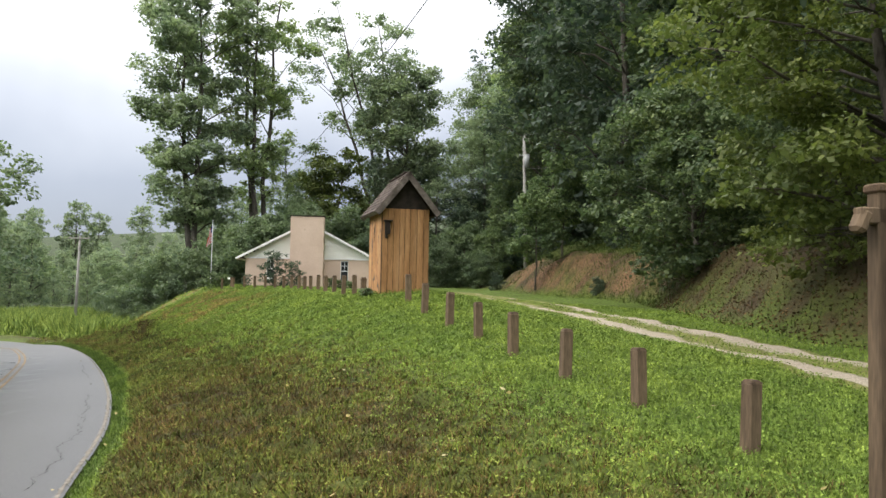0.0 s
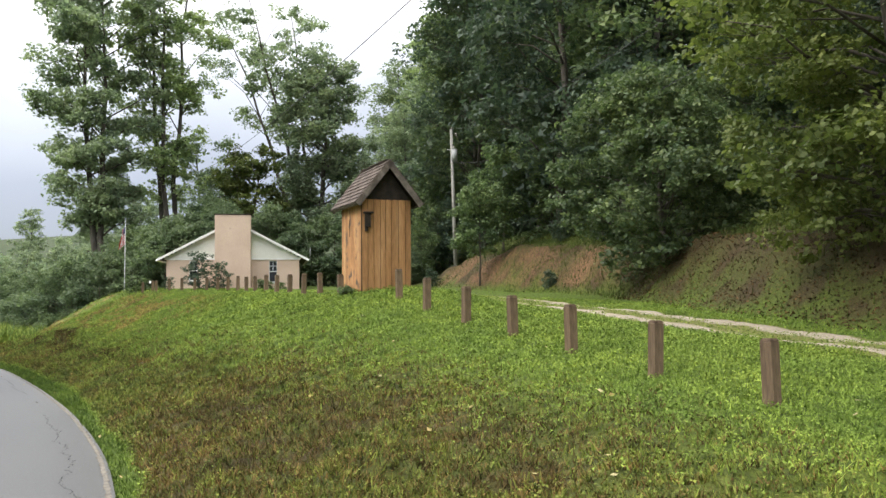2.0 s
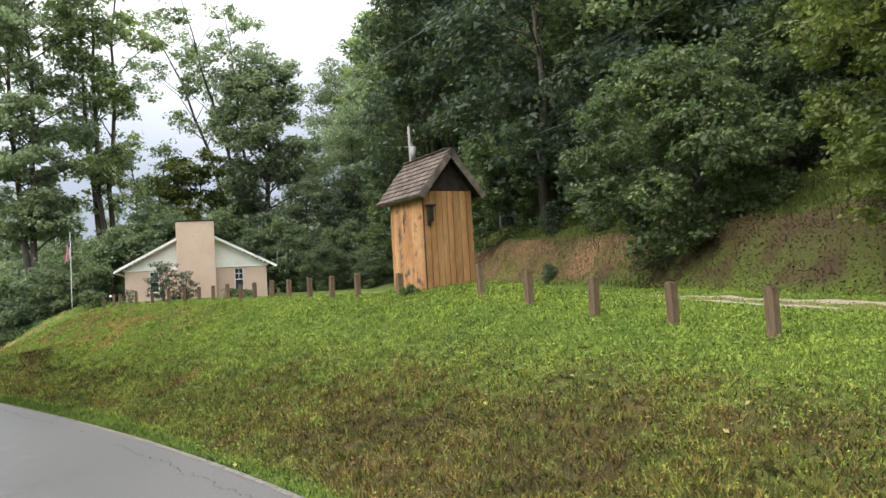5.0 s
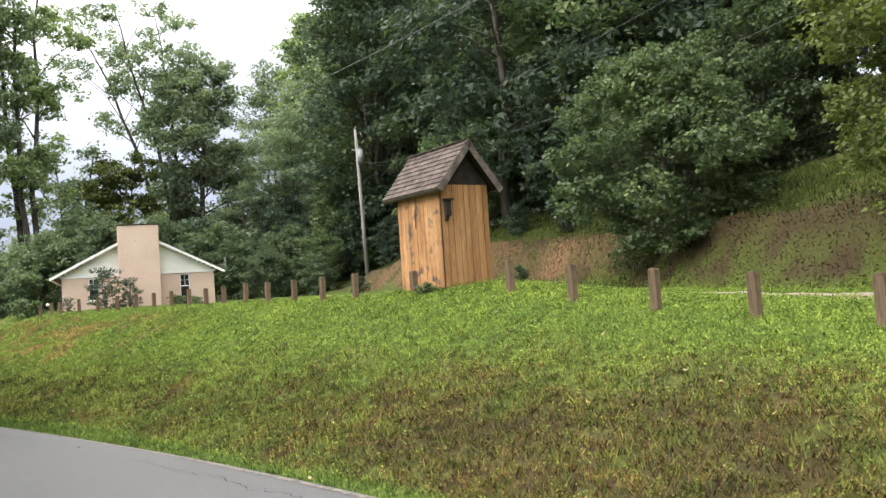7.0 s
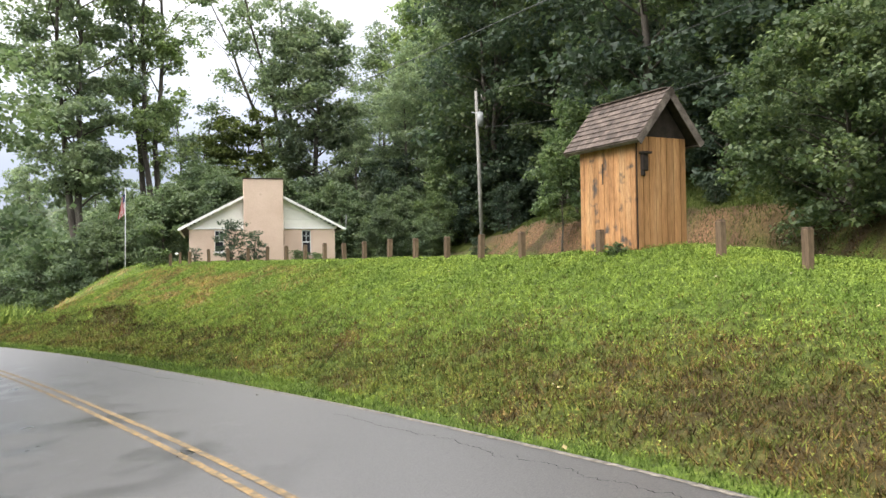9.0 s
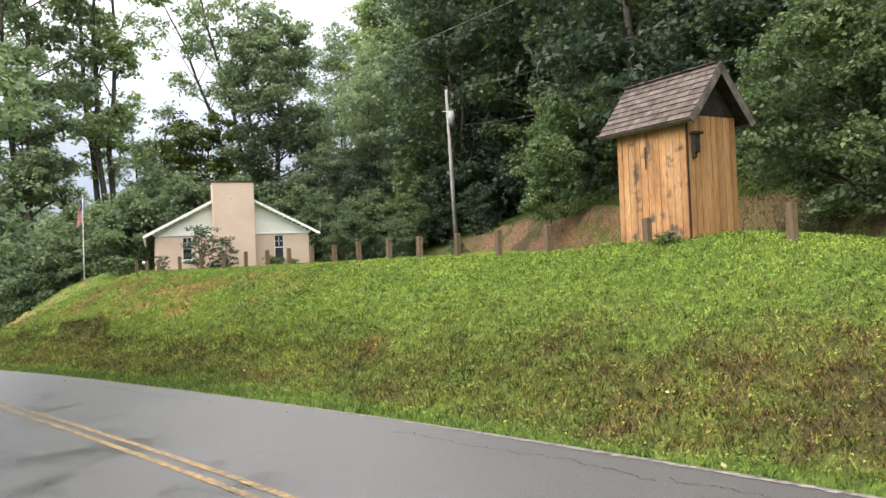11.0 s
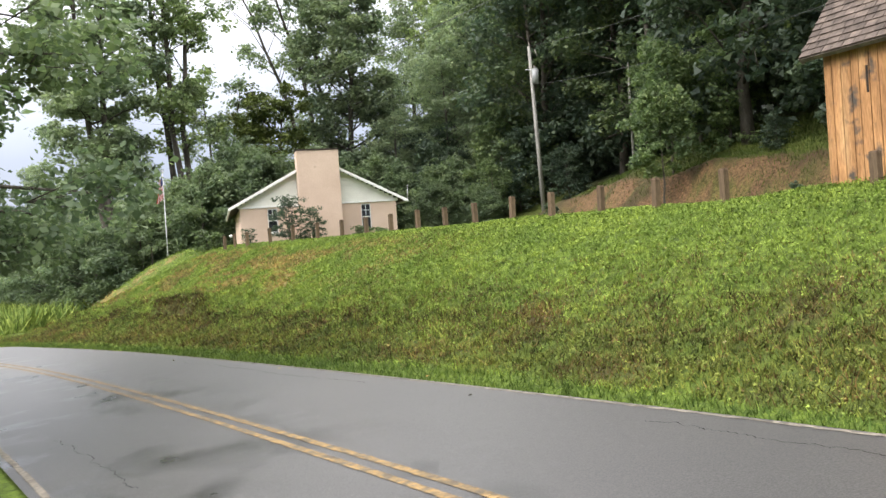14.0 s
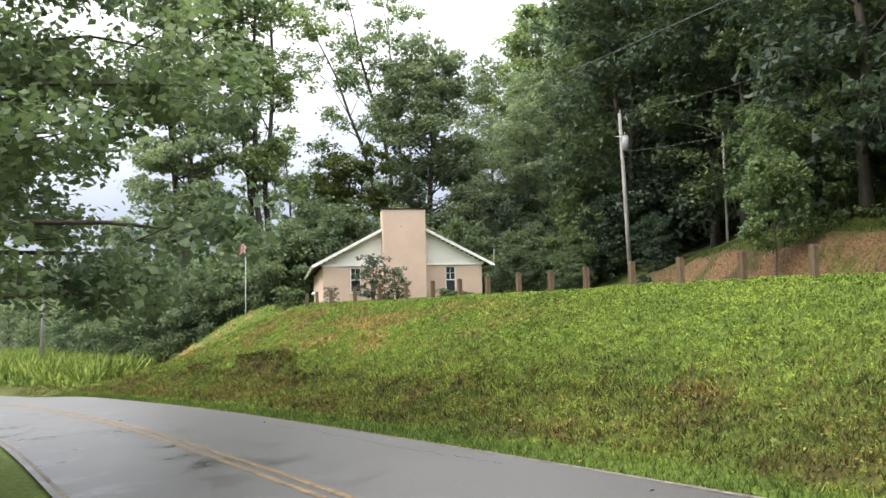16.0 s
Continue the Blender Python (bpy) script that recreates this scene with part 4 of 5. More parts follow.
sb = tree("shrub", on(10.6, 23.4), 33, "large rounded green bush overhanging the cut bank", h=7.4, trunk_r=0.14, profile=[(0.02, 2.5), (0.2, 3.6), (0.45, 3.9), (0.7, 3.0), (0.96, 1.0)], lobes=70, lobe_r=0.95, sprays=16, clump=0.45, per=34, leaf=0.18, mat=M_LEAF_MID, group="bushes on the cut bank", branchlets=2, lean=-0.08, reach=0.5, **SH)
stand([sb], [(17.5, 27.5, 1.1), (13.2, 29.5, 0.85)], 8)
sd = tree("shrub", on(9.3, 36.8), 34, "small round dark evergreen bush on the hill", h=1.8, trunk_r=0.05, profile=[(0.03, 0.6), (0.4, 0.75), (0.95, 0.3)], lobes=24, lobe_r=0.3, sprays=12, clump=0.14, per=14, leaf=0.085, mat=M_LEAF_DARK, group="round bushes on the bank", branchlets=1, **SH)
stand([sd], [(10.6, 33.5, 0.8), (2.6, 50.5, 0.8), (7.9, 33.0, 0.55)], 9)

# the tree over the drive, the leafy bough above the start, and the tree across the road
tree("tree", on(12.2, 10.2), 41, "light green tree with spreading layered leafy limbs", "tree", 8.4, 0.24, [(0.04, 4.0), (0.3, 5.2), (0.65, 4.4), (0.97, 1.8)], 72, 0.9, 17, 0.48, 40, 0.15, M_LEAF_LIGHT, stems=2, spread=0.12, squash=0.3, droop=0.35, rise=0.3, low=0.06, reach=0.3)
tree("tree", on(13.2, 2.6), 43, "tall dark tree with large leaves reaching over the drive", "tree", 15.5, 0.26, [(0.3, 5.6), (0.5, 6.8), (0.75, 5.6), (0.97, 2.5)], 60, 1.3, 15, 0.65, 30, 0.26, M_LEAF_DARK, low=0.2, rise=0.3)
tree("tree", on(-20.4, 18.5), 42, "large leafy tree overhanging the road", "tree", 12.0, 0.3, [(0.29, 6.2), (0.44, 7.3), (0.68, 7.0), (0.97, 2.5)], 108, 1.1, 17, 0.55, 34, 0.17, M_LEAF_THICK, low=0.15, rise=0.1)
# woods across the field, the haze before them put into the leaf colour
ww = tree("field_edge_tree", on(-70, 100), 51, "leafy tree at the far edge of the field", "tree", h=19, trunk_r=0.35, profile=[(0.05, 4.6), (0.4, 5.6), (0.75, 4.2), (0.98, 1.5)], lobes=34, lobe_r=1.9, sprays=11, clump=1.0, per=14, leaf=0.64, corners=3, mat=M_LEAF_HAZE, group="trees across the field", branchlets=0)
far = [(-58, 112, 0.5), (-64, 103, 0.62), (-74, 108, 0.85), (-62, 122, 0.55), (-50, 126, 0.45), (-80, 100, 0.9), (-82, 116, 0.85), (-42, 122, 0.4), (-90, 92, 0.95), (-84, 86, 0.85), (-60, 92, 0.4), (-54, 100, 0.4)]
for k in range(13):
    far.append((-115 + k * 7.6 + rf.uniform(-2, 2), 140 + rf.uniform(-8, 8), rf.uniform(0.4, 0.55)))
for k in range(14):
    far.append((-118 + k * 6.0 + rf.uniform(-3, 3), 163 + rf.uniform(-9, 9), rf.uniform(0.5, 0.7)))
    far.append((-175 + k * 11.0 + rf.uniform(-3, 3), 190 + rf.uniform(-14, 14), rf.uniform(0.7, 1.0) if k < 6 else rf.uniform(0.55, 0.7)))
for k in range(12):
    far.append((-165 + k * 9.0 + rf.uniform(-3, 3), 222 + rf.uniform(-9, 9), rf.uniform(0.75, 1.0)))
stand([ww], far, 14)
stand([ww], [(-34, 14, 0.6), (-36, 5, 0.7), (-30, -4, 0.6), (-24, -14, 0.7), (-40, 22, 0.8)], 15)


# ---------------------------------------------------------------- the gravel drive
def drive_line():
    return curve_pts([(17.0, -14), (11.5, -4), (9.8, 1.0), (8.85, 4.7), (8.0, 7.5), (7.2, 10.8), (6.5, 14.5), (5.8, 18.5), (4.7, 25), (2.8, 32), (-0.2, 40)], 30)


M_DRIVE, n, l, b = mat_new("pale_gravel_track", 0.95, 0.2)
co = n.new("ShaderNodeTexCoord").outputs["Object"]
d1 = noise_node(n, l, 1.3, 5, co)
d2 = noise_node(n, l, 38, 3, co)
grav = ramp(n, l, d2.outputs["Fac"], [(0.3, (0.16, 0.13, 0.09)), (0.55, (0.33, 0.285, 0.22)), (0.75, (0.48, 0.43, 0.36))])
mid = ramp(n, l, d2.outputs["Fac"], [(0.3, (0.06, 0.075, 0.018)), (0.7, (0.20, 0.19, 0.06))])
f = math_node(n, l, 'ADD', attr(n, "green"), math_node(n, l, 'SUBTRACT', d1.outputs["Fac"], 0.5))
l.new(mix(n, l, ramp(n, l, f, [(0.35, (0, 0, 0)), (0.62, (1, 1, 1))]), grav, mid), b.inputs["Base Color"])
bump(n, l, b, d2.outputs["Fac"], 0.7, 0.03)
DL = drive_line()
offs = np.linspace(-1.1, 1.1, 25)
Pd = along(DL, offs, 0)
Pd[..., :2] += (grit(Pd[..., 0], Pd[..., 1], 1.2, 31)[..., None] - 0.5) * 0.25
Pd[..., 2] = land(Pd[..., 0], Pd[..., 1])[0] + 0.03 - 0.06 * np.clip(np.abs(offs) - 0.95, 0, 1) / 0.15
k = len(offs)
me = mesh_of("driveway", Pd.reshape(-1, 3), [(i * k + j, i * k + j + 1, (i + 1) * k + j + 1, (i + 1) * k + j) for i in range(len(Pd) - 1) for j in range(k - 1)], M_DRIVE, True)
a = me.attributes.new("green", 'FLOAT', 'POINT')
gr = np.maximum(np.exp(-(offs / 0.4) ** 2) * 0.9, smooth(0.72, 1.0, np.abs(offs)))
fade = smooth(16, 28, np.array([p[0][1] for p in Pd]))[:, None] * 0.45
a.data.foreach_set("value", np.clip(np.broadcast_to(gr, (len(Pd), k)) + fade, 0, 1).astype(np.float32).ravel())
tagged(new("driveway", me), "pale gravel two-track drive with a grassy middle", "driveway", kind="structure")

# ---------------------------------------------------------------- poles and wires
M_POLE = surface("grey_utility_pole_wood", [(0.3, (0.2, 0.19, 0.175)), (0.7, (0.36, 0.35, 0.32))], 3, 0.85, 0.25, (1, 1, 0.15), 40, 0.3, 0.4, 0.008)
M_CAN = surface("dull_grey_enamel", [(0.3, (0.24, 0.25, 0.25)), (0.7, (0.33, 0.34, 0.34))], 4, 0.6, 0.3, None, 50, 0.15, 0.05, 0.002)
M_WIRE = surface("dull_aluminium_cable", [(0.3, (0.06, 0.062, 0.062)), (0.7, (0.11, 0.112, 0.112))], 8, 0.6, 0.3)
M_FLAG_RED = surface("red_flag_cloth", [(0.3, (0.40, 0.045, 0.04)), (0.7, (0.5, 0.07, 0.06))], 6, 0.8, 0.2)
M_FLAG_WHITE = surface("white_flag_cloth", [(0.3, (0.55, 0.54, 0.53)), (0.7, (0.66, 0.65, 0.64))], 6, 0.8, 0.2)
M_FLAG_BLUE = surface("blue_flag_cloth", [(0.3, (0.035, 0.045, 0.12)), (0.7, (0.05, 0.065, 0.16))], 6, 0.8, 0.2)


def tube_me(name, pts, radii, mat, sides=8):
    v, f = tube(pts, radii, sides)
    return mesh_of(name, v, f, mat, True)


def utility_pole():
    z0 = gz(4.82, 61.66)
    p = thing("utility_pole", pose(4.82, 61.66, z0), "grey wooden utility pole with a pale transformer can", "utility pole")
    h = 15.3 - z0
    part_me("shaft", tube_me("shaft", [(0, 0, -0.5), (-0.15, 0.03, h * 0.5), (-0.3, 0.06, h)], [0.17, 0.15, 0.11], M_POLE, 10), p)
    can = part_me("transformer", tube_me("transformer", [(-0.05, -0.3, h - 2.75), (-0.05, -0.3, h - 1.75)], [0.24, 0.24], M_CAN, 14), p, "pale grey transformer can")
    part_me("transformer_lid", tube_me("transformer_lid", [(-0.05, -0.3, h - 1.75), (-0.05, -0.3, h - 1.68)], [0.25, 0.2], M_CAN, 14), can)
    part_me("bushing", tube_me("bushing", [(-0.1, -0.35, h - 1.68), (-0.12, -0.38, h - 1.45)], [0.05, 0.03], M_CONC, 8), can)
    part_me("bracket", tube_me("bracket", [(-0.7, -0.1, h - 1.7), (0.0, -0.15, h - 1.75)], [0.03, 0.03], M_METAL, 6), p)
    part_me("insulator", tube_me("insulator", [(-0.28, 0.0, h), (-0.28, 0.0, h + 0.22)], [0.05, 0.035], M_CONC, 8), p)
    part_me("cutout", tube_me("cutout", [(0.2, -0.2, h - 0.75), (0.05, -0.2, h - 0.3)], [0.04, 0.04], M_CONC, 6), p)


utility_pole()
sp = thing("service_pole", on(11.65, 61.3), "slim pale wooden service pole at the wood's edge", "pole")
part_me("shaft", tube_me("shaft", [(0, 0, -0.4), (0.02, 0, 4), (0.05, 0.02, 8.2)], [0.1, 0.09, 0.075], M_POLE, 8), sp)
part_me("cap", tube_me("cap", [(0.05, 0.02, 8.2), (0.05, 0.02, 8.26)], [0.085, 0.06], M_METAL, 8), sp)

lp = thing("roadside_pole", on(-39.7, 71.0), "dark wooden roadside pole with a crossarm", "utility pole")
part_me("shaft", tube_me("shaft", [(0, 0, -0.5), (0.1, 0, 4.6), (0.2, 0, 9.3)], [0.16, 0.14, 0.1], M_POLE, 8), lp)
part("crossarm", bx((2.3, 0.1, 0.12), pose(0.2, -0.12, 9.05), 0.01), M_POLE, lp)
for q in (-0.95, 0.95):
    part_me("insulator", tube_me("insulator", [(0.2 + q, -0.12, 9.1), (0.2 + q, -0.12, 9.28)], [0.05, 0.03], M_CONC, 8), lp)


def wire(a, c, sag, reach=1.0, label="thin overhead cable sagging between poles"):
    pts = []
    for i in range(25):
        t = reach * i / 24
        p = Vector(a) + (Vector(c) - Vector(a)) * t
        p.z -= sag * 4 * t * (1 - t)
        pts.append(p)
    ob = new("overhead_cable", tube_me("overhead_cable", pts, [0.011] * 25, M_WIRE, 5))
    tagged(ob, label, "cable", "overhead cables")


wire((4.52, 61.7, 15.35), (11.7, 11.8, 11.9), 1.48, 1.35)
wire((4.6, 61.5, 12.5), (13.3, -2.8, 10.1), 2.07, 1.25)
wire((-38.8, 122.4, 21.9), (0.9, 10.25, 7.8), 2.8, 1.35)

# ---------------------------------------------------------------- the flagpole
fz = gz(-21.2, 58.4)
FT = 7.45 - fz
fp = thing("flagpole", pose(-21.2, 58.4, fz), "white metal flagpole with a limp striped flag", "flagpole")
part_me("pole", tube_me("pole", [(0, 0, -0.2), (0.02, 0, 3), (0.05, 0, FT)], [0.04, 0.034, 0.026], M_METAL, 8), fp)
part_me("finial", tube_me("finial", [(0.05, 0, FT), (0.05, 0, FT + 0.05), (0.05, 0, FT + 0.12)], [0.03, 0.06, 0.02], M_METAL, 8), fp)


def flag_cloth():
    """Limp cloth hanging in folds beside the pole, in stripes."""
    nx_, nz_ = 14, 13
    fl = thing("flag", pose(-21.2, 58.4, fz), "limp faded red and white striped flag with a blue corner", "flag")
    for s in range(nx_ - 1):
        vs, fs = [], []
        for z in range(nz_ + 1):
            for e in (s, s + 1):
                t = e / (nx_ - 1)
                zz = FT - 0.3 - z / nz_ * 1.45 - 0.4 * t
                x = 0.03 - 0.46 * t * (0.55 + 0.45 * z / nz_)
                y = 0.09 * math.sin(t * 14 + z * 0.25) * (0.4 + t)
                vs.append((x, y, zz))
        fs = [(2 * z, 2 * z + 1, 2 * z + 3, 2 * z + 2) for z in range(nz_)]
        me = mesh_of("stripe", vs, fs, M_FLAG_RED if s % 2 == 0 else M_FLAG_WHITE, True)
        part_me("stripe", me, fl)
    vs, fs = [], []
    for z in range(6):
        for e in range(6):
            t = e / 5 * 0.5
            vs.append((0.03 - 0.46 * t * (0.55 + 0.45 * z / 13), 0.09 * math.sin(t * 14 + z * 0.25) * (0.4 + t) - 0.015, FT - 0.3 - z / 13 * 1.45 - 0.4 * t))
    fs = [(z * 6 + e, z * 6 + e + 1, z * 6 + e + 7, z * 6 + e + 6) for z in range(5) for e in range(5)]
    part_me("canton", mesh_of("canton", vs, fs, M_FLAG_BLUE, True), fl)


flag_cloth()
blk = thing("concrete_block", pose(-21.3, 57.4, gz(-21.3, 57.4)), "grey concrete block at the foot of the flagpole", "block")
part("body", bx((0.9, 0.5, 0.5), pose(0, 0, 0.2), 0.03), M_CONC, blk)
st = thing("marker_stake", on(-20.7, 52.0), "thin dark metal stake standing in the grass", "stake")
part_me("stake", tube_me("stake", [(0, 0, -0.2), (0.02, 0, 1.75)], [0.025, 0.02], M_DARK, 6), st)
part("plate", bx((0.05, 0.02, 0.3), pose(0.02, -0.02, 1.6), 0.004), M_DARK, st)

# the dark timber sign post by the start
sz = gz(5.62, -3.33)
sg_ = thing("sign_post", pose(5.64, -3.33, sz, 0, 0, 15), "dark timber sign post with a short bracket arm", "post")
part("shaft", bx((0.1, 0.1, 3.1 - sz), pose(0, 0, (2.97 - sz) / 2 - 0.06), 0.008), M_POST, sg_)
part("arm", bx((0.34, 0.08, 0.09), pose(0.02, -0.01, 2.83 - sz), 0.008), M_POST, sg_)
part("arm_end", bx((0.07, 0.1, 0.13), pose(-0.13, -0.01, 2.80 - sz, 0, 25, 0), 0.02), M_POST, sg_)
part("cap", bx((0.13, 0.13, 0.05), pose(0, 0, 2.98 - sz), 0.01), M_POST_TOP, sg_)

# the sunken meter box in the grass by the sign post
mb = thing("meter_box", pose(5.15, -3.7, gz(5.15, -3.7), 8, 0, 20), "small dark sunken meter box with an earthy rim", "meter box")
bm = bmesh.new()
bmesh.ops.create_cone(bm, cap_ends=False, segments=20, radius1=0.2, radius2=0.17, depth=0.1, matrix=pose(0, 0, 0.02))
bmesh.ops.create_cone(bm, cap_ends=False, segments=20, radius1=0.17, radius2=0.14, depth=0.09, matrix=pose(0, 0, 0.015, 180))
part("rim", bm, M_POST_TOP, mb)
bm = bmesh.new()
bmesh.ops.create_cone(bm, cap_ends=True, segments=20, radius1=0.15, radius2=0.145, depth=0.03, matrix=pose(0, 0, -0.01))
part("cover", bm, M_DARK, mb, "dark iron cover")

# ---------------------------------------------------------------- by the house and hut
hb = tree("shrub", on(-12.4, 46.6), 61, "straggling leafy shrub against the house wall", "shrub", 2.7, 0.03, [(0.1, 0.8), (0.5, 1.0), (0.97, 0.6)], 45, 0.26, 6, 0.17, 9, 0.11, M_LEAF_DARK, "plants by the house", stems=3, rise=1.0)
stand([hb], [(-14.6, 47.6, 0.4), (-11.2, 47.3, 0.75)], 21)
wd = tree("weed_clump", on(-0.45, 15.15), 62, "leafy weed clump at the foot of the hut", "weeds", 0.4, 0.008, [(0.1, 0.16), (0.5, 0.24), (0.97, 0.12)], 24, 0.07, 5, 0.05, 8, 0.05, M_LEAF, "weeds", stems=3)
gl = tree("flower_clump", on(-8.6, 48.2), 63, "low spiky leafy plants by the chimney foot", "plants", 0.8, 0.015, [(0.1, 0.5), (0.6, 0.55), (0.97, 0.3)], 21, 0.2, 6, 0.12, 12, 0.1, M_LEAF, "plants by the house", stems=3)
stand([gl], [(-7.6, 48.5, 0.8), (-16.9, 48.2, 1.5)], 22)
an = thing("antenna", pose(-5.85, 50.6, 4.2), "thin aerial rod at the house eave", "antenna")
part_me("rod", tube_me("rod", [(0, 0, -0.1), (0.05, 0, 0.85)], [0.02, 0.012], M_METAL, 6), an)
part_me("bracket", tube_me("bracket", [(-0.25, 0, -0.02), (0.02, 0, -0.02)], [0.015, 0.015], M_METAL, 6), an)
yl = thing("yard_lamp", on(-15.2, 46.3), "short white globe lamp on a wooden post", "lamp")
part("post", bx((0.14, 0.14, 0.85), pose(0, 0, 0.38), 0.01), M_POST, yl)
bm = bmesh.new()
bmesh.ops.create_uvsphere(bm, u_segments=12, v_segments=8, radius=0.085, matrix=pose(-0.17, -0.05, 0.7))
part("globe", bm, M_FASCIA, yl, "white globe")

# ---------------------------------------------------------------- cracks in the road
M_CRACK = surface("dark_road_crack", [(0.3, (0.012, 0.012, 0.012)), (0.7, (0.03, 0.03, 0.03))], 20, 0.95, 0.1)


def crack(i0, i1, off, amp, seed, w=0.0055):
    r = random.Random(seed)
    rows, o = [], off
    for i in range(i0, i1):
        d = EDGE_FINE[i + 1] - EDGE_FINE[i]
        d = d / np.hypot(*d)
        rt = np.array([d[1], -d[0]])
        for s in range(3):
            o += r.uniform(-amp, amp) + (off - o) * 0.08
            c = EDGE_FINE[i] + (EDGE_FINE[i + 1] - EDGE_FINE[i]) * s / 3
            ww_ = w * r.uniform(0.2, 1.3)
            for q in (-ww_, ww_):
                x, y = c + rt * (o + q)
                rows.append((x, y, float(road_z(x, y)) + 0.004))
    fs = [(2 * j, 2 * j + 1, 2 * j + 3, 2 * j + 2) for j in range(len(rows) // 2 - 1)]
    tagged(new("road_crack", mesh_of("road_crack", rows, fs, M_CRACK)), "thin dark crack running along the asphalt", "crack", "cracks in the road", "structure")


for i0, i1, off, sd_ in ((205, 262, -0.42, 1), (262, 300, -0.5, 3), (340, 380, -0.45, 5), (325, 350, -4.7, 6)):
    crack(i0, i1, off, 0.035, sd_)

# ---------------------------------------------------------------- grass, weeds and leaf litter
rg = np.random.default_rng(9)


def scatter(n_, x0, x1, y0, y1):
    x, y = rg.uniform(x0, x1, n_), rg.uniform(y0, y1, n_)
    z, u, h, ey = land(x, y)
    return x, y, z, u, h, ey


def blades(x, y, z, hgt, wid, lean=0.6):
    n_ = len(x)
    az = rg.uniform(0, 2 * math.pi, n_)
    p = np.stack([x, y, z - 0.01], 1)
    side = np.stack([np.cos(az), np.sin(az), np.zeros(n_)], 1) * (wid / 2)[:, None]
    az2 = rg.uniform(0, 2 * math.pi, n_)
    tip = np.stack([np.cos(az2) * hgt * lean * rg.random(n_), np.sin(az2) * hgt * lean * rg.random(n_), hgt], 1)
    return np.stack([p - side, p + side, p + tip], 1).reshape(-1, 3)


def flakes(x, y, z, size, tilt=0.5, tri=False):
    n_ = len(x)
    nrm = rg.normal(size=(n_, 3)) * tilt + np.array([0, 0, 1])
    nrm /= np.linalg.norm(nrm, axis=1)[:, None]
    a_ = np.cross(nrm, rg.normal(size=(n_, 3)))
    a_ /= np.linalg.norm(a_, axis=1)[:, None]
    b_ = np.cross(nrm, a_)
    p = np.stack([x, y, z], 1)
    s = size[:, None]
    if tri:
        return np.stack([p - a_ * s * 0.6 - b_ * s * 0.3, p + b_ * s * 0.55, p + a_ * s * 0.6 - b_ * s * 0.25], 1).reshape(-1, 3)
    return np.stack([p - a_ * s * 0.5, p + b_ * s * 0.38, p + a_ * s * 0.5, p - b_ * s * 0.38], 1).reshape(-1, 3)


def grass_mat(name, lo, hi):
    m, n, l, b = mat_new(name, 0.75, 0.1)
    ge = n.new("ShaderNodeNewGeometry")
    col = ramp(n, l, ge.outputs["Random Per Island"], [(0.0, lo), (1.0, hi)])
    big = noise_node(n, l, 0.7, 4)
    col = mix(n, l, 1.0, col, ramp(n, l, big.outputs["Fac"], [(0.35, (0.75, 0.8, 0.8)), (0.65, (1.15, 1.1, 1.0))]), 'MULTIPLY')
    tuft = noise_node(n, l, 4.5, 4)
    col = mix(n, l, 1.0, col, ramp(n, l, tuft.outputs["Fac"], [(0.36, (0.62, 0.64, 0.66)), (0.64, (1.3, 1.26, 1.2))]), 'MULTIPLY')
    l.new(col, b.inputs["Base Color"])
    return m


M_BLADE = grass_mat("green_grass_blades", (0.1, 0.158, 0.026), (0.238, 0.322, 0.066))
M_CLOVER = grass_mat("clover_leaves", (0.09, 0.145, 0.024), (0.222, 0.305, 0.062))
M_DRY = grass_mat("dry_grass_blades", (0.035, 0.024, 0.009), (0.19, 0.138, 0.052))
M_ROUGH = grass_mat("rough_hill_grass", (0.028, 0.047, 0.011), (0.078, 0.105, 0.024))
M_LITTER = grass_mat("fallen_brown_leaves", (0.032, 0.021, 0.011), (0.13, 0.082, 0.042))
M_CORN = grass_mat("tall_field_crop", (0.09, 0.15, 0.03), (0.27, 0.34, 0.09))

def strew(n_, y0, y1, near_bias, o0, o1):
    """Points on the bank between two distances across from the road's edge, denser where it is near."""
    y = y0 + (y1 - y0) * rg.random(n_) ** near_bias
    ex = np.interp(y, EDGE[:, 1], EDGE[:, 0])
    x = ex + rg.uniform(o0, o1, n_)
    z, u, h, ey = land(x, y)
    return x, y, z, u, h, ey


parts_ = [strew(640000, -4.5, 47, 1.3, -0.05, 11.5), strew(120000, -5, 34, 1.25, 11.5, 20), scatter(70000, -32, -8, 42, 64)]
x, y, z, u, h, ey = (np.concatenate(q) for q in zip(*parts_))
cv = cover(x, y, u, h, ey)
ok = (u > 0.05) & (h < 0.25)
vv = u / np.interp(ey, [-30, -5, 5, 20, 30, 45], [12.5, 8.5, 6.6, 7.8, 9.2, 10.5])
thin = 0.8 * cv["bare"] + 1.0 * cv["soil_and_shade"] + 0.75 * cv["rust"] * smooth(0.4, 0.55, grit3(x, y, 0.8, 17))
green = ok & (rg.random(len(x)) < 1 - 0.74 * np.clip(thin, 0, 1))
dl, _ = side_of(DL, x, y)
green &= (np.abs(np.abs(dl) - 0.66) > 0.26) | (np.abs(dl) > 1.1)
dryk = ok & ~green & (np.abs(dl) > 1.1) & (rg.random(len(x)) < 1.1 - 0.55 * cv["soil_and_shade"])
far_s = 1 + 0.022 * np.clip(y, 0, None)
hg = rg.uniform(0.045, 0.115, len(x)) * (1 + 0.45 * smooth(0.7, 0.3, vv)) * (0.8 - 0.15 * (u < 0.4)) * np.sqrt(far_s)
vw = verge(x, y, ey)
vg = u < vw
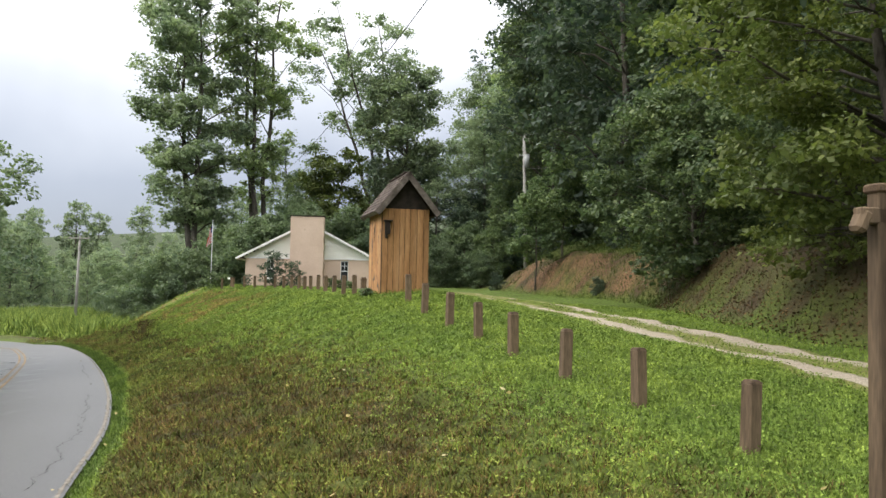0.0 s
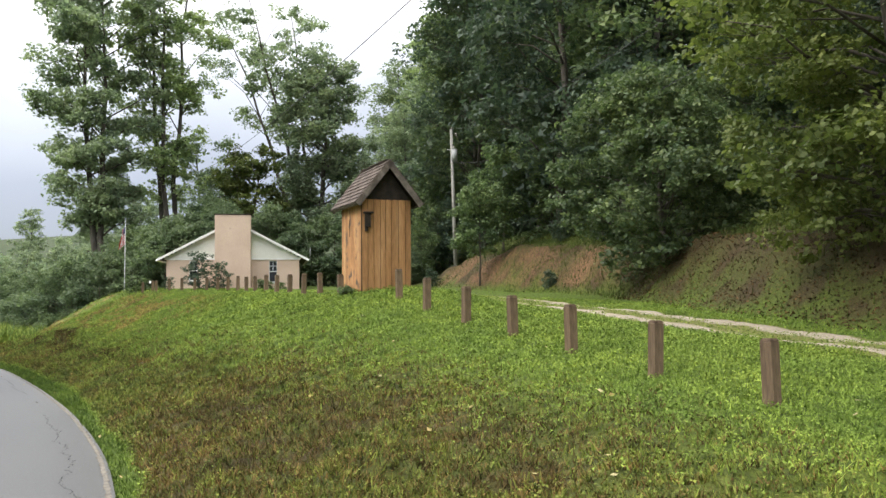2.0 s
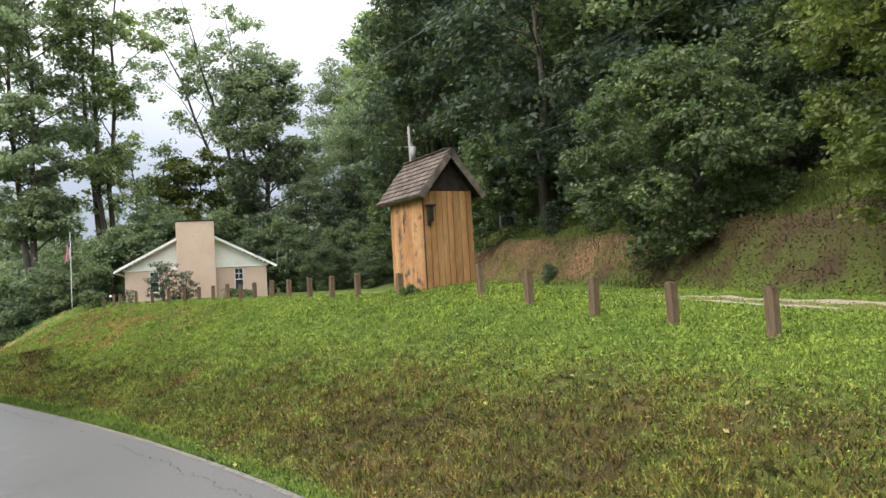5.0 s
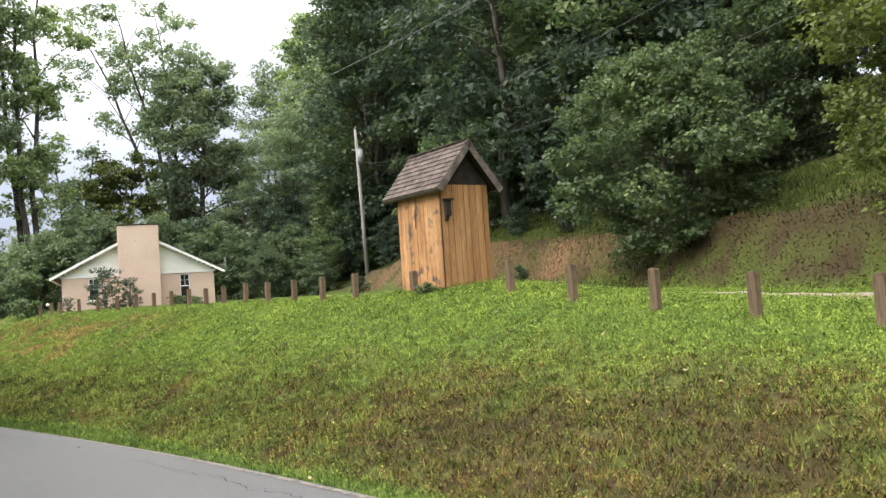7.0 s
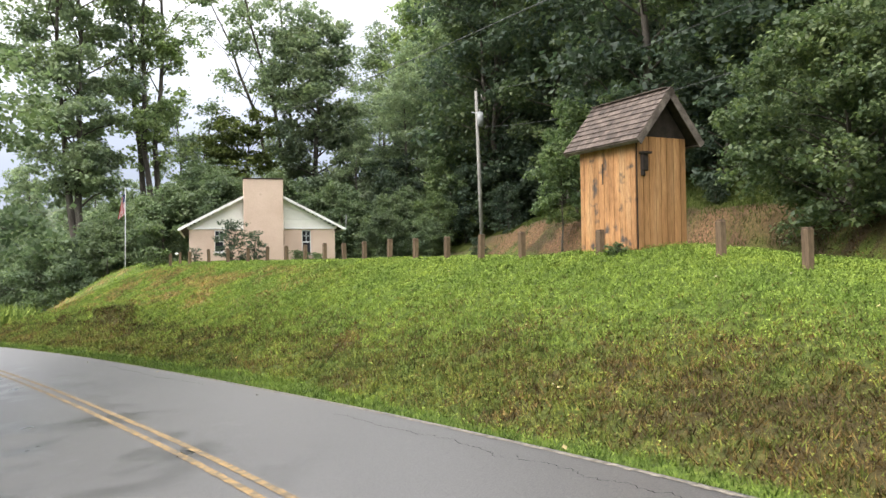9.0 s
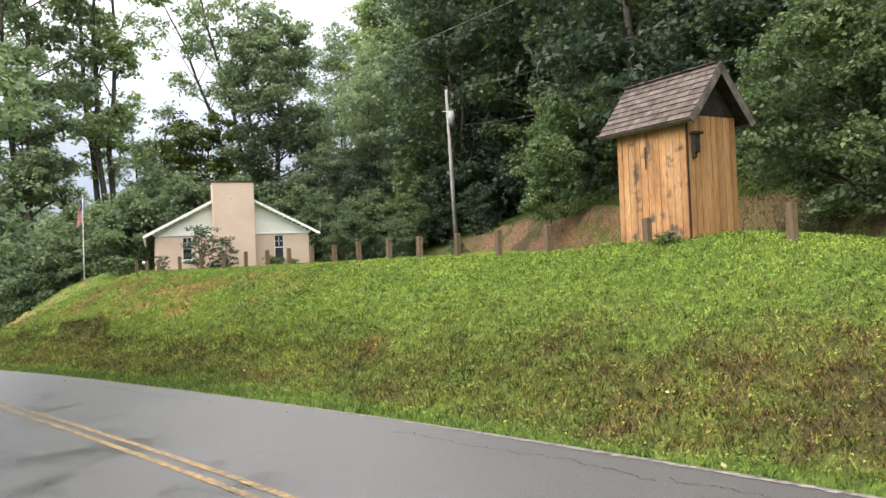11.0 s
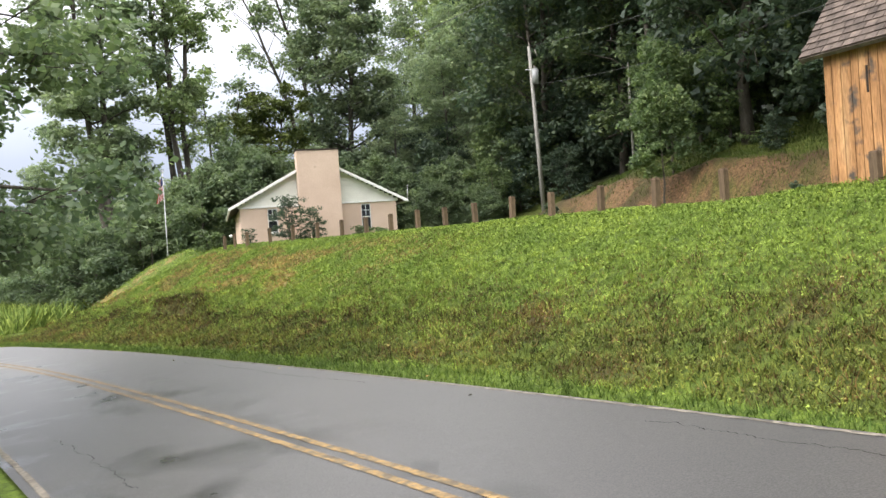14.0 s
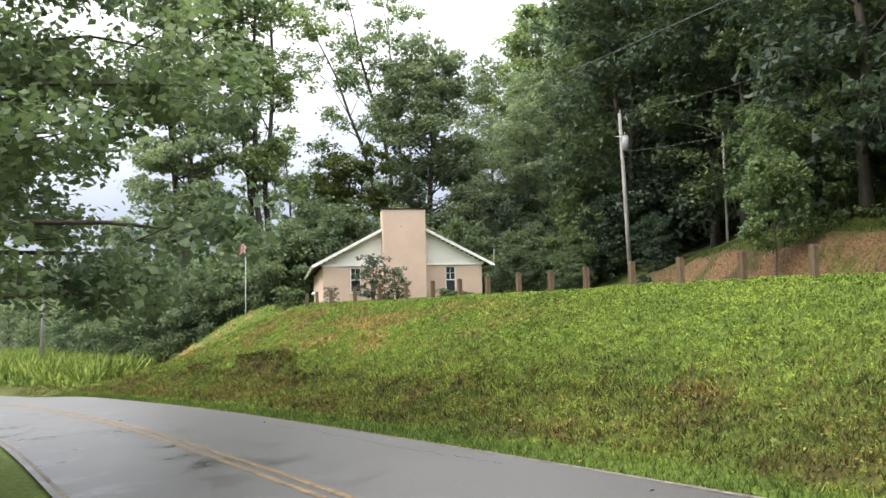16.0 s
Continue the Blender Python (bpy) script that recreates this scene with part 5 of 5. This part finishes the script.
low = rg.random(len(x)) < smooth(0.85, 0.35, vv + 0.3 * smooth(4, 20, ey)) * smooth(vw, vw + 0.1, u)
kind = rg.random(len(x)) < 0.55
M_OLIVE = grass_mat("olive_bank_grass", (0.034, 0.047, 0.011), (0.195, 0.228, 0.05))
new_ob = lambda nm, me, lab, cat: tagged(new(nm, me), lab, cat, kind="stuff")
wd_ = (0.011 + 0.012 * rg.random(len(x))) * far_s
fs_ = (0.015 + 0.02 * rg.random(len(x))) * far_s
lift = 0.015 + 0.075 * rg.random(len(x))
M_VERGE = grass_mat("verge_grass_blades", (0.05, 0.09, 0.018), (0.115, 0.168, 0.035))
for sel, mt, lab in ((vg, M_VERGE, "mown green grass strip along the asphalt"), (~low & ~vg, M_BLADE, "short bright green grass blades on the upper bank"), (low & ~vg, M_OLIVE, "dull olive grass blades on the lower bank")):
    k_ = green & kind & sel
    new_ob("grass_blades", bulk_mesh("grass_blades", blades(x[k_], y[k_], z[k_], hg[k_], wd_[k_], 1.1), 3, mt), lab, "grass")
for sel, mt, lab in ((~low, M_CLOVER, "small bright clover and weed leaves in the grass"), (low, M_OLIVE, "dull olive weed leaves on the lower bank")):
    k_ = green & ~kind & sel & ~vg
    new_ob("clover", bulk_mesh("clover", flakes(x[k_], y[k_], (z + lift)[k_], fs_[k_], 0.6, True), 3, mt), lab, "clover")
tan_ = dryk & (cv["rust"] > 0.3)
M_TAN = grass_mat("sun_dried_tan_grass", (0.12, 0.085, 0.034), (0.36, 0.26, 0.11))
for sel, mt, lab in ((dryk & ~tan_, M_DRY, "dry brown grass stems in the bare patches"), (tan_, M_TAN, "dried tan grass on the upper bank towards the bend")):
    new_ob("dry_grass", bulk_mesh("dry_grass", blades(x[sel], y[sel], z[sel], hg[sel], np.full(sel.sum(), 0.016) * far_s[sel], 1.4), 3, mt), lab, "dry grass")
k_ = dryk & ~kind & ~tan_
new_ob("dead_leaves", bulk_mesh("dead_leaves", flakes(x[k_], y[k_], (z + lift * 0.6)[k_], fs_[k_], 0.6, True), 3, M_DRY), "small dead brown leaves and stems in the bare patches", "dead leaves")
# dark brown stems put in as the shade along the low step in the bank
bx_, by_, bz_, u, h, ey = strew(26000, 12, 46, 0.8, 1.2, 5.5)
us_ = u - 0.45 * wob(bx_, by_, 0.9, 1)
k_ = (np.abs(us_ - 2.85) < 0.32) & (grit3(bx_, by_, 0.9, 57) > 0.36) & (rg.random(len(u)) < 0.12 + 0.28 * smooth(26, 32, ey) * (1 - smooth(39, 42, ey)))
qx, qy, qz = (np.repeat(q[k_], 14) for q in (bx_, by_, bz_))
qx, qy = qx + rg.normal(0, 0.07, len(qx)), qy + rg.normal(0, 0.07, len(qx))
new_ob("step_shade_stems", bulk_mesh("step_shade_stems", blades(qx, qy, qz, rg.uniform(0.04, 0.17, len(qx)), rg.uniform(0.015, 0.03, len(qx)), 1.6), 3, grass_mat("shade_brown_stems", (0.018, 0.014, 0.004), (0.1, 0.078, 0.026))), "dark brown stems put in for the shade along a low step in the bank", "dead grass")
# rough tussocks on the lower bank
cx_, cy_, cz_, u, h, ey = scatter(44000, -26, 8, -5, 46)
dd_ = np.interp(ey, [-30, -5, 5, 20, 30, 45], [12.5, 8.5, 6.6, 7.8, 9.2, 10.5])
cvt = cover(cx_, cy_, u, h, ey)
k_ = (u > 0.55) & (cvt["soil_and_shade"] < 0.6) & (u / dd_ < 0.85) & (rg.random(len(u)) < 1.0 - 0.7 * smooth(0.4, 0.85, u / dd_)) & (grit3(cx_, cy_, 1.6, 51) > 0.4)
tx, ty_, tz = (np.repeat(q[k_], 15) for q in (cx_, cy_, cz_))
sp_ = rg.uniform(0.02, 0.09, len(tx))
an_ = rg.uniform(0, 2 * math.pi, len(tx))
tx, ty_ = tx + np.cos(an_) * sp_, ty_ + np.sin(an_) * sp_
hh_ = np.repeat(rg.uniform(0.04, 0.12, k_.sum()), 15) * rg.uniform(0.6, 1.2, len(tx))
pick = np.repeat(rg.random(k_.sum()), 15) < 0.68
M_TUSS = grass_mat("olive_tussock_grass", (0.034, 0.046, 0.01), (0.19, 0.21, 0.046))
new_ob("tussocks", bulk_mesh("tussocks", blades(tx[pick], ty_[pick], tz[pick], hh_[pick], rg.uniform(0.009, 0.02, pick.sum()), 1.1), 3, M_TUSS), "rough olive tussocks of grass on the lower bank", "grass")
new_ob("dry_tussocks", bulk_mesh("dry_tussocks", blades(tx[~pick], ty_[~pick], tz[~pick], hh_[~pick] * 0.8, rg.uniform(0.009, 0.02, (~pick).sum()), 1.5), 3, M_DRY), "dry brown tussocks of grass on the lower bank", "dry grass")
x, y, z, u, h, ey = scatter(150000, 2, 17, -4, 52)
k_ = (h > 0.15) & (h < 4.0) & (rg.random(len(x)) < np.where(h < 2.6, 0.9, 0.35) * np.where(y > 26, 0.15, 1))
new_ob("leaf_litter", bulk_mesh("leaf_litter", flakes(x[k_], y[k_], (z + 0.02)[k_], rg.uniform(0.04, 0.085, k_.sum()), 0.6), 4, M_LITTER), "fallen brown leaves on the cut bank", "leaf litter")
k_ = (h > 0.1) & (h < 9) & (rg.random(len(x)) < np.where(h < 2.6, np.where(y > 36, 0.12, np.where(y > 24, 0.5, 0.1)), 0.8))
new_ob("bank_weeds", bulk_mesh("bank_weeds", blades(x[k_], y[k_], z[k_], rg.uniform(0.08, 0.26, k_.sum()), rg.uniform(0.015, 0.03, k_.sum()) * 1.3), 3, M_ROUGH), "rough green grass above the cut bank", "grass")
# the crop across the road bend
x, y, z, u, h, ey = scatter(90000, -75, -20, 49, 96)
k_ = (u > 2.5) & (x + 29.0 - 0.06 * (y - 47) < 0) & (rg.random(len(x)) < 0.8)
hgt = rg.uniform(0.9, 1.9, k_.sum()) * smooth(2.5, 5, u[k_])
new_ob("field_crop", bulk_mesh("field_crop", blades(x[k_], y[k_], z[k_], hgt * 0.9, rg.uniform(0.12, 0.32, k_.sum()), 0.9), 3, M_CORN), "tall green field crop beyond the bank", "crop")
# a few pale fallen leaves on the bank and the road's edge
x, y, z, u, h, ey = scatter(420, -16, 8, -6, 30)
k_ = (u > -0.5) & (u < 8)
new_ob("fallen_leaves", bulk_mesh("fallen_leaves", flakes(x[k_], y[k_], (z + 0.06)[k_], rg.uniform(0.05, 0.09, k_.sum()), 0.3), 4, grass_mat("pale_fallen_leaves", (0.24, 0.18, 0.06), (0.42, 0.38, 0.22))), "scattered pale yellow fallen leaves", "leaves")
